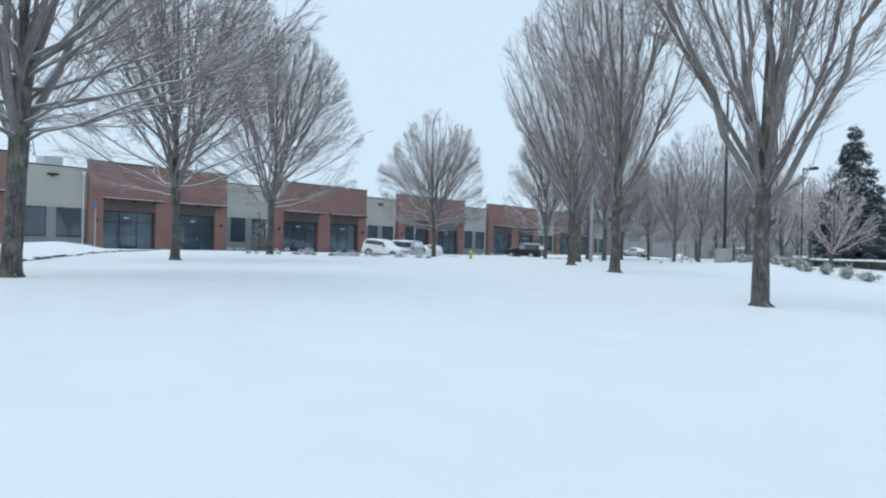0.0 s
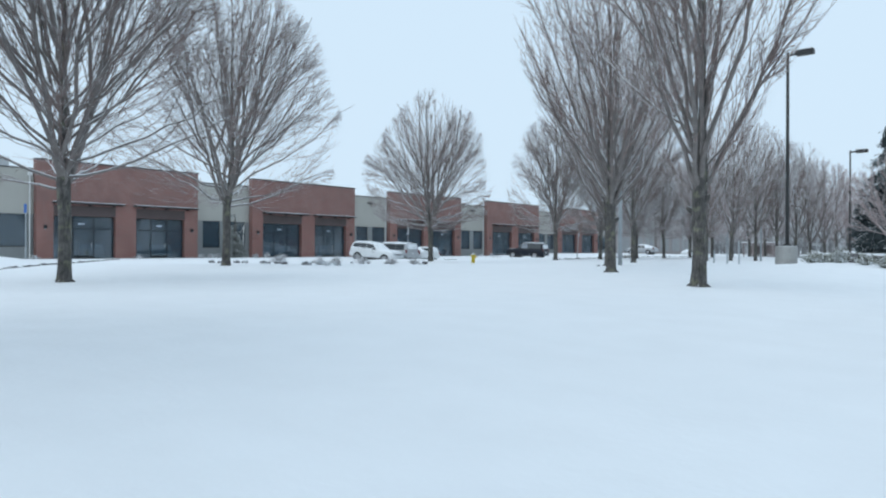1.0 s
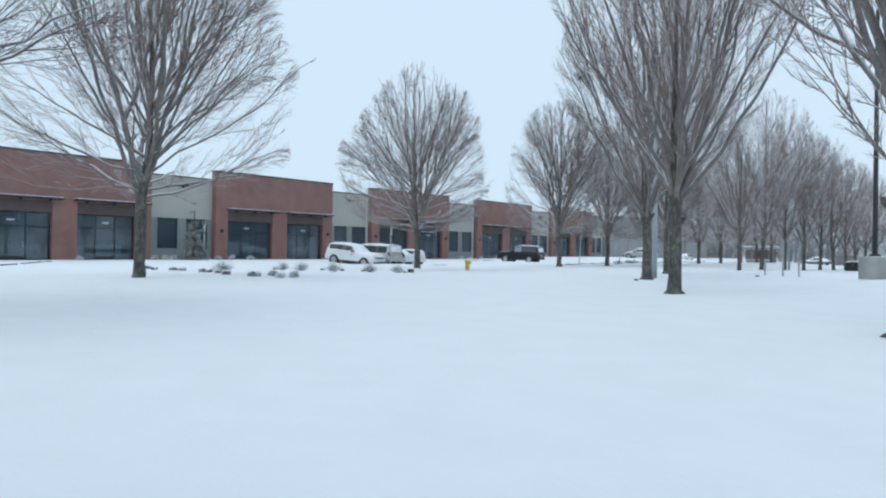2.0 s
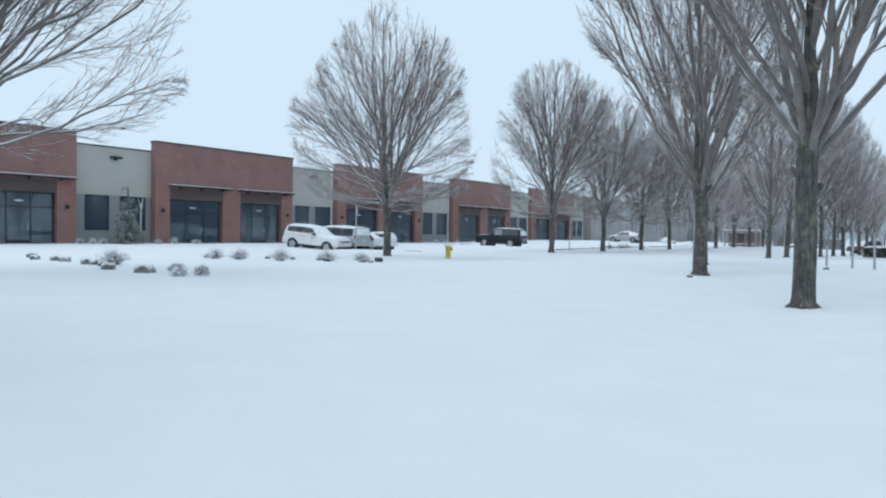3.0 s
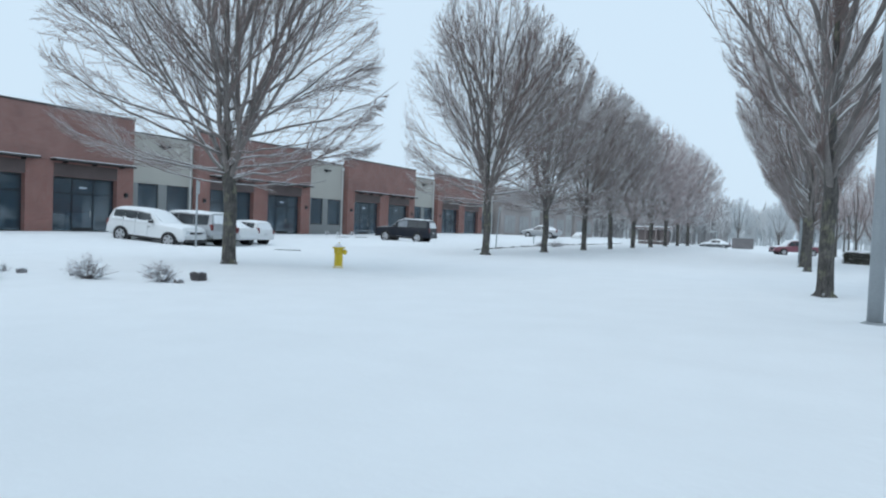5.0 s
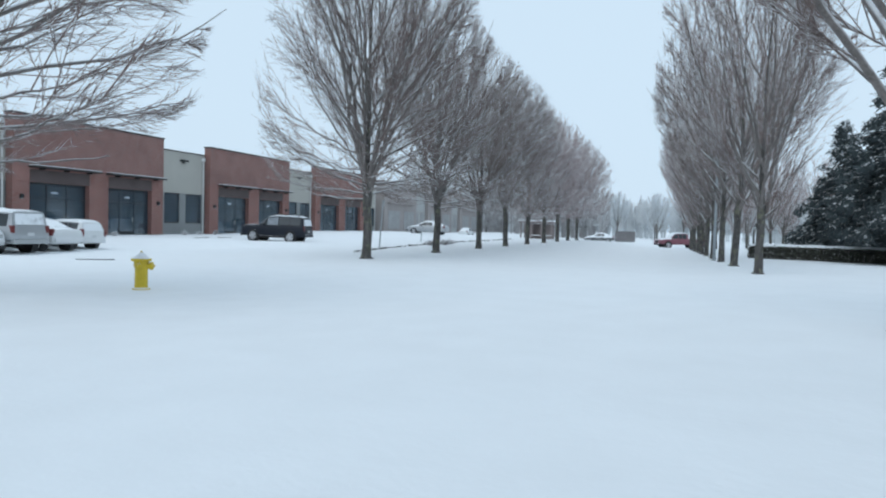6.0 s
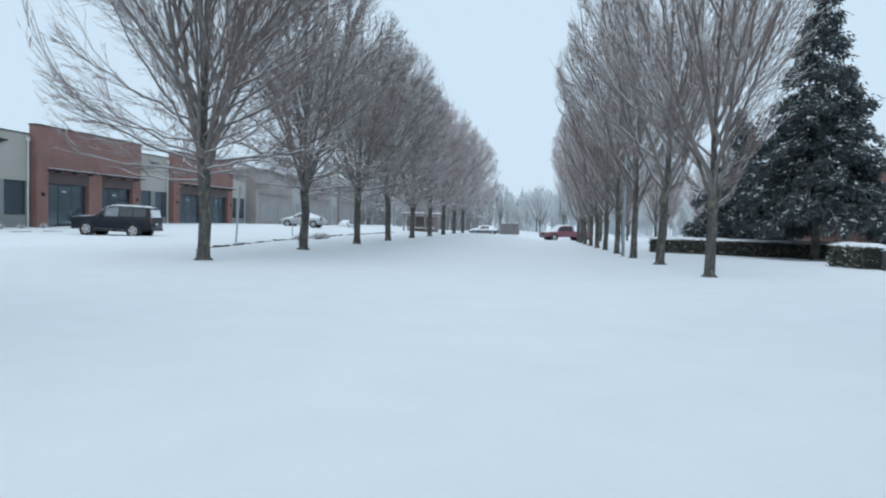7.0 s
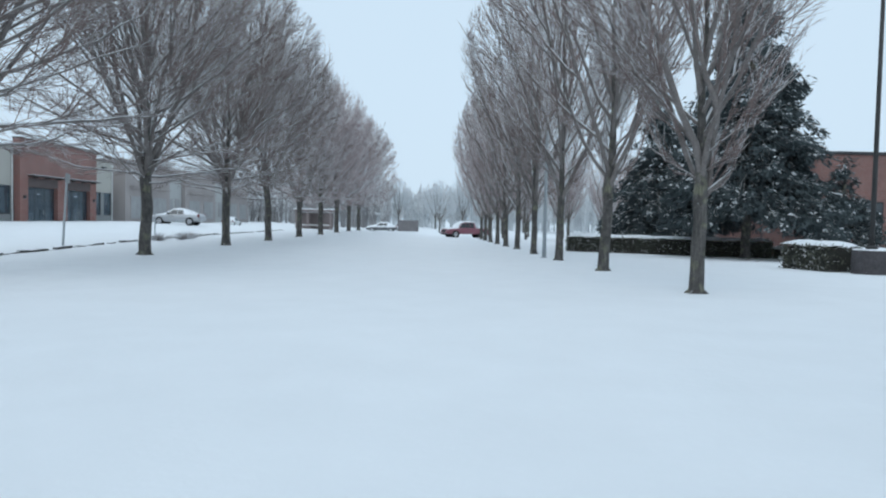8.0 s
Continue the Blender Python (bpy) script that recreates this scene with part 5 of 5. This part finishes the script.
def shrub(x, y, r, h, seed, label="low bare shrub bowed under snow", leaf=None):
    rng = np.random.default_rng(seed)
    s = empty("shrub", pose(x, y, ground_z(x, y) - 0.03), label, "shrub", "low shrubs along the bed")
    n = 130
    az, el = rng.random(n) * 2 * math.pi, np.radians(18 + 68 * rng.random(n))
    L = 0.55 + 0.55 * rng.random(n)
    tip = np.stack([np.cos(az) * np.cos(el) * r * L, np.sin(az) * np.cos(el) * r * L, np.sin(el) * h * L], 1)
    st = tip * np.array([0.12, 0.12, 0])
    P = np.stack([st, st * 0.45 + tip * 0.55 + np.array([0, 0, 0.05]) + rng.normal(size=tip.shape) * 0.02, tip], 1)
    v0, f0 = pointed(P, np.repeat(np.array([[0.008, 0.006, 0.004]]), n, 0))
    L2, R2 = sprout(rng, P, 5, 0.3, 0.98, 34, lambda t, p, g: p * (0.40 - 0.15 * t) * (0.5 + 0.6 * g.random(t.shape)), 2, 0.3, 0.0045, 0.003)
    v, f = pointed(L2, R2)
    raw_part("stem", np.concatenate([v0, v]), np.concatenate([f0, f + len(v0)]), leaf or M_DRYLEAF, s)
    if leaf:
        m = 500
        k = rng.integers(0, n, m)
        c = P[k, 1] + (P[k, 2] - P[k, 1]) * rng.random((m, 1))
        v, f = blades(rng, c, rng.normal(size=(m, 3)) + np.array([0, 0, 0.4]), 0.06 + 0.06 * rng.random(m), 0.014)
        raw_part("leaves", v, f, leaf, s)
    # snow caught among the stems
    m = 46
    k = rng.integers(0, n, m)
    c = P[k, 1] * (0.6 + 0.5 * rng.random((m, 1)))
    c = np.repeat(c, 5, 0) + rng.normal(size=(m * 5, 3)) * np.array([0.035, 0.035, 0.012])
    d = rng.normal(size=(m * 5, 3)) * np.array([1, 1, 0.2])
    v, f = blades(rng, c, d, 0.06 + 0.06 * rng.random(m * 5), 0.03)
    raw_part("caught_snow", v, f, M_SNOW, s, "snow caught among the stems")


def rock(x, y, r, seed, label="dark landscape boulder capped with snow"):
    bm = bmesh.new()
    bmesh.ops.create_icosphere(bm, subdivisions=3, radius=1)
    rng = random.Random(seed)
    sx, sy, sz = r * rng.uniform(0.75, 1.0), r * rng.uniform(0.65, 0.85), r * rng.uniform(0.7, 0.85)
    for v in bm.verts:
        d = 1 + 0.18 * noise.noise(v.co * 1.4 + Vector((seed * 3.1, 0, 0))) + 0.08 * noise.noise(v.co * 4)
        p = v.co * d
        v.co = Vector((max(-0.72, min(0.74, p.x)) * 1.2 * sx, max(-0.72, min(0.7, p.y)) * 1.2 * sy, max(-0.8, min(0.68, p.z)) * 1.15 * sz))
    o = part("boulder", bm, M_ROCK if seed == 1 or r < 0.1 else M_SNOWY_ROCK, smooth=True)
    o.matrix_world = pose(x, y, ground_z(x, y) + (0.5 if seed == 1 else 0.25) * r, 0, 0, rng.uniform(0, 360))
    tagged(o, label, "rock", "boulders along the bed")


BED = [(0.95, -6.8, 0.55, 0.5), (-0.3, -7.4, 0.65, 0.6), (-1.3, -8.8, 0.6, 0.6), (-2.8, -9.5, 0.6, 0.55), (-3.7, -9.9, 0.6, 0.5), (1.4, -16.6, 0.6, 0.55),
       (4.78, -17.0, 0.26, 0.26), (6.28, -17.9, 0.22, 0.2), (6.48, -17.5, 0.22, 0.3), (-4.9, 30.4, 0.8, 0.5), (-4.5, 32.0, 0.8, 0.5), (-4.6, 33.5, 0.7, 0.5),
       (-27.2, 3.4, 0.6, 0.6), (-27.2, -2.6, 0.5, 0.5), (-27.2, 5.2, 0.6, 0.5), (-27.2, -1.9, 0.5, 0.5), (-27.3, -3.4, 0.5, 0.5), (-27.3, 0.5, 0.45, 0.45), (-27.3, 2.2, 0.5, 0.45),
       (-27.3, 17.0, 0.5, 0.5), (-27.3, 18.3, 0.5, 0.45), (-27.3, 20.6, 0.5, 0.5), (-27.3, 28.3, 0.5, 0.4), (-27.3, 35.6, 0.5, 0.5), (-27.3, 37.4, 0.5, 0.45), (-27.3, 39.5, 0.5, 0.5), (-27.3, -9.0, 0.5, 0.4), (-27.3, -16.8, 0.5, 0.45), (-27.3, -20.2, 0.5, 0.5)]
for k, (x, y, r, h) in enumerate(BED):
    shrub(x, y, r * 0.85, h * 0.8, 100 + k)
for k in range(10):
    q = k / 11
    shrub(20.9 + 8.2 * q + 0.2 * math.sin(k * 5), -3.7 - 9.0 * q + 0.3 * math.sin(k * 3), 0.5 + 0.08 * math.sin(k * 7), 0.5 + 0.1 * math.sin(k * 4), 140 + k, "grey-green ornamental shrub dusted with snow", M_GREYGREEN)
STONES = [(1.15, -6.1, 0.17), (4.9, -17.8, 0.26), (3.4, -17.8, 0.22), (2.0, -17.2, 0.18), (0.6, -16.9, 0.22), (1.0, -16.9, 0.16), (-1.6, -16.4, 0.22), (-2.6, -16.2, 0.24),
          (-4.4, -16.0, 0.22), (-6.5, -15.2, 0.24), (-4.6, -9.6, 0.2), (-3.1, -7.9, 0.18), (-2.6, -7.7, 0.2), (-2.0, -7.6, 0.16), (-0.95, -7.2, 0.15), (1.35, -6.75, 0.14), (15.6, -1.5, 0.14), (13.62, -8.8, 0.1)]
for k, (x, y, r) in enumerate(STONES):
    rock(x, y, r if k == 0 else r * 0.8, k + 1, "dark squarish landscape boulder in the snow" if k == 0 else "landscape boulder mostly covered with snow")


def wheel_stop(x, y, turn, length):
    w = part("wheel_stop", box(-length / 2, length / 2, -0.07, 0.07, -0.1, 0.035, 0.02), M_KERB)
    w.matrix_world = park(x, y, turn, 0)
    tagged(w, "low dark concrete wheel stop half buried in snow", "wheel stop")


wheel_stop(-6.2, 5.2, 35, 1.0)
wheel_stop(-24.0, 33.4, 90, 1.7)
wheel_stop(-24.0, 36.2, 90, 1.7)


# ---- far end ----
def waste_container(x, y):
    d = empty("waste_container", park(x, y, 0), "dark grey steel waste container topped with snow", "container")
    part("tub", box(-1.6, 1.6, -0.9, 0.9, 0.12, 1.75, 0.04), M_CONTAINER, d)
    part("lid", box(-1.65, 1.65, -0.95, 0.95, 1.752, 1.84, 0.02), M_CONTAINER, d)
    for k in range(5):
        part("rib", box(-1.45 + k * 0.7, -1.35 + k * 0.7, -0.96, -0.902, 0.2, 1.7), M_CONTAINER, d)


waste_container(2.3, 109)


def pavilion(x, y):
    p = empty("shelter", pose(x, y, -0.75), "small reddish open shelter with snowy flat roof", "shelter")
    part("back_wall", box(-2.6, 2.6, 1.6, 1.8, 0.0, 2.75), M_SHELTER, p, "reddish brown back wall")
    part("side_wall", box(-2.6, -0.9, 0.6, 0.75, 0.0, 2.75), M_SHELTER, p)
    part("side_wall", box(1.2, 2.6, 0.6, 0.75, 0.0, 2.75), M_SHELTER, p)
    for px, py in ((-2.7, -1.7), (-0.9, -1.7), (0.9, -1.7), (2.7, -1.7)):
        part("post", box(px - 0.11, px + 0.11, py - 0.11, py + 0.11, 0.0, 2.98), M_SHELTER, p)
    part("rail", box(-2.55, 2.55, -1.78, -1.66, 0.75, 0.88), M_WHITE, p, "pale rail with snow")
    part("fascia", box(-3.0, 3.0, -2.0, 2.0, 2.985, 3.25), M_SHELTER, p)
    part("roof", box(-3.1, 3.1, -2.1, 2.1, 3.255, 3.40, 0.04), M_SNOW, p, "snow-covered flat roof")


pavilion(-12.7, 111)
sign(-2.4, 110, 2.9, (1.4, 0.28), 0, "far grey post with a wide flat board")
light_pole(12.3, 112, 9.0, 0.07, ground_z(12.3, 112) - 0.2, False, M_GALV, "thin pale pole beyond the avenue")


def brick_neighbour():
    b = empty("brick_building", Matrix.Identity(4), "red-brown brick building behind spruce trees", "building")
    part("wall", box(24.3, 44, 34, 50, -0.8, 4.9, 0.02), M_BRICK2, b)
    part("coping", box(24.2, 44.1, 33.9, 50.1, 4.905, 5.05, 0.02), M_COPING, b)
    for k in range(4):
        w = part("window", box(27 + k * 4.2, 29.4 + k * 4.2, 33.96, 33.998, 0.9, 2.6), M_FRAME, b)
        part("pane", box(27.08 + k * 4.2, 29.32 + k * 4.2, 33.94, 33.958, 0.98, 2.52), M_CARGLASS, w)


brick_neighbour()

rng_far = random.Random(8)
spots = [(7.2, 122, 0, 0.85), (-31, 146, 1, 0.9), (-20, 150, 0, 0.9), (-44, 140, 0, 1.0), (-10, 140, 1, 0.9), (18, 120, 1, 0.95)]
for k in range(26):
    x = -75 + k * 6.6 + rng_far.uniform(-2, 2)
    spots.append((x, 165 + rng_far.uniform(-18, 22), k % 2, rng_far.uniform(0.95, 1.25)))
plant(remote, spots, "distant bare tree, lightly snowy and coloured pale for haze")


def woodland(name, seed, n, x0, x1, y0, y1, h0, h1, fat, material, label):
    """Bare woodland behind everything: many thin, forked stems."""
    rng = np.random.default_rng(seed)
    x = x0 + (x1 - x0) * rng.random(n)
    y = y0 + (y1 - y0) * rng.random(n)
    h = h0 + (h1 - h0) * rng.random(n)
    base = np.stack([x, y, np.full(n, -1.2)], 1)
    top = base + np.stack([rng.normal(size=n) * 0.4, rng.normal(size=n) * 0.4, h], 1)
    P = np.stack([base, base * 0.5 + top * 0.5, top], 1)
    L2, R2 = sprout(rng, P, 9, 0.15, 0.98, 30, lambda t, p, g: p * (0.42 - 0.22 * t) * (0.6 + 0.6 * g.random(t.shape)), 3, 0.6, 0.08 * fat, 0.05 * fat)
    L3, R3 = sprout(rng, L2, 5, 0.15, 1.0, 30, lambda t, p, g: np.clip(p * 0.5, 0.6, 2) * (0.5 + 0.7 * g.random(t.shape)), 2, 0.5, 0.07 * fat, 0.035 * fat)
    vs, fs, b = [], [], 0
    for L, Rr in ((P, np.repeat(np.array([[0.2, 0.14, 0.04]]), n, 0)), (L2, R2), (L3, R3)):
        v, f = pointed(L, Rr)
        vs.append(v)
        fs.append(f + b)
        b += len(v)
    w = raw_part(name, np.concatenate(vs), np.concatenate(fs), material)
    tagged(w, label, "woods", kind="stuff")


woodland("far_woods", 77, 1150, -140, 110, 170, 225, 7.5, 10.5, 3.0, M_HAZYWOODS, "bare woodland far beyond the avenue, coloured pale for falling-snow haze")
woodland("grey_woods", 78, 560, -110, -4, 136, 162, 8, 11.5, 1.15, M_WOODS, "bare woodland behind the car park, coloured grey for haze")


def young_birch(x, y):
    t = empty("birch_sapling", pose(x, y, ground_z(x, y) - 0.05), "thin white birch sapling by the office wall", "tree")
    part("trunk", lathe([(0.05, 0.0), (0.042, 1.2), (0.035, 2.9)], 8), M_BIRCH, t, smooth=True)
    for k, (a, h) in enumerate(((40, 4.1), (220, 3.9), (130, 3.7))):
        ca, sa = math.cos(radians(a)), math.sin(radians(a))
        P = np.array([[(0, 0, 2.3 + 0.2 * k), (0.12 * ca, 0.12 * sa, 2.9), (0.3 * ca, 0.3 * sa, h)]])
        v, f = tube_mesh(P, np.array([[0.028, 0.02, 0.007]]), 6)
        raw_part("limb", v, f, M_BIRCH, t, smooth=True)


young_birch(-27.4, 0.9)
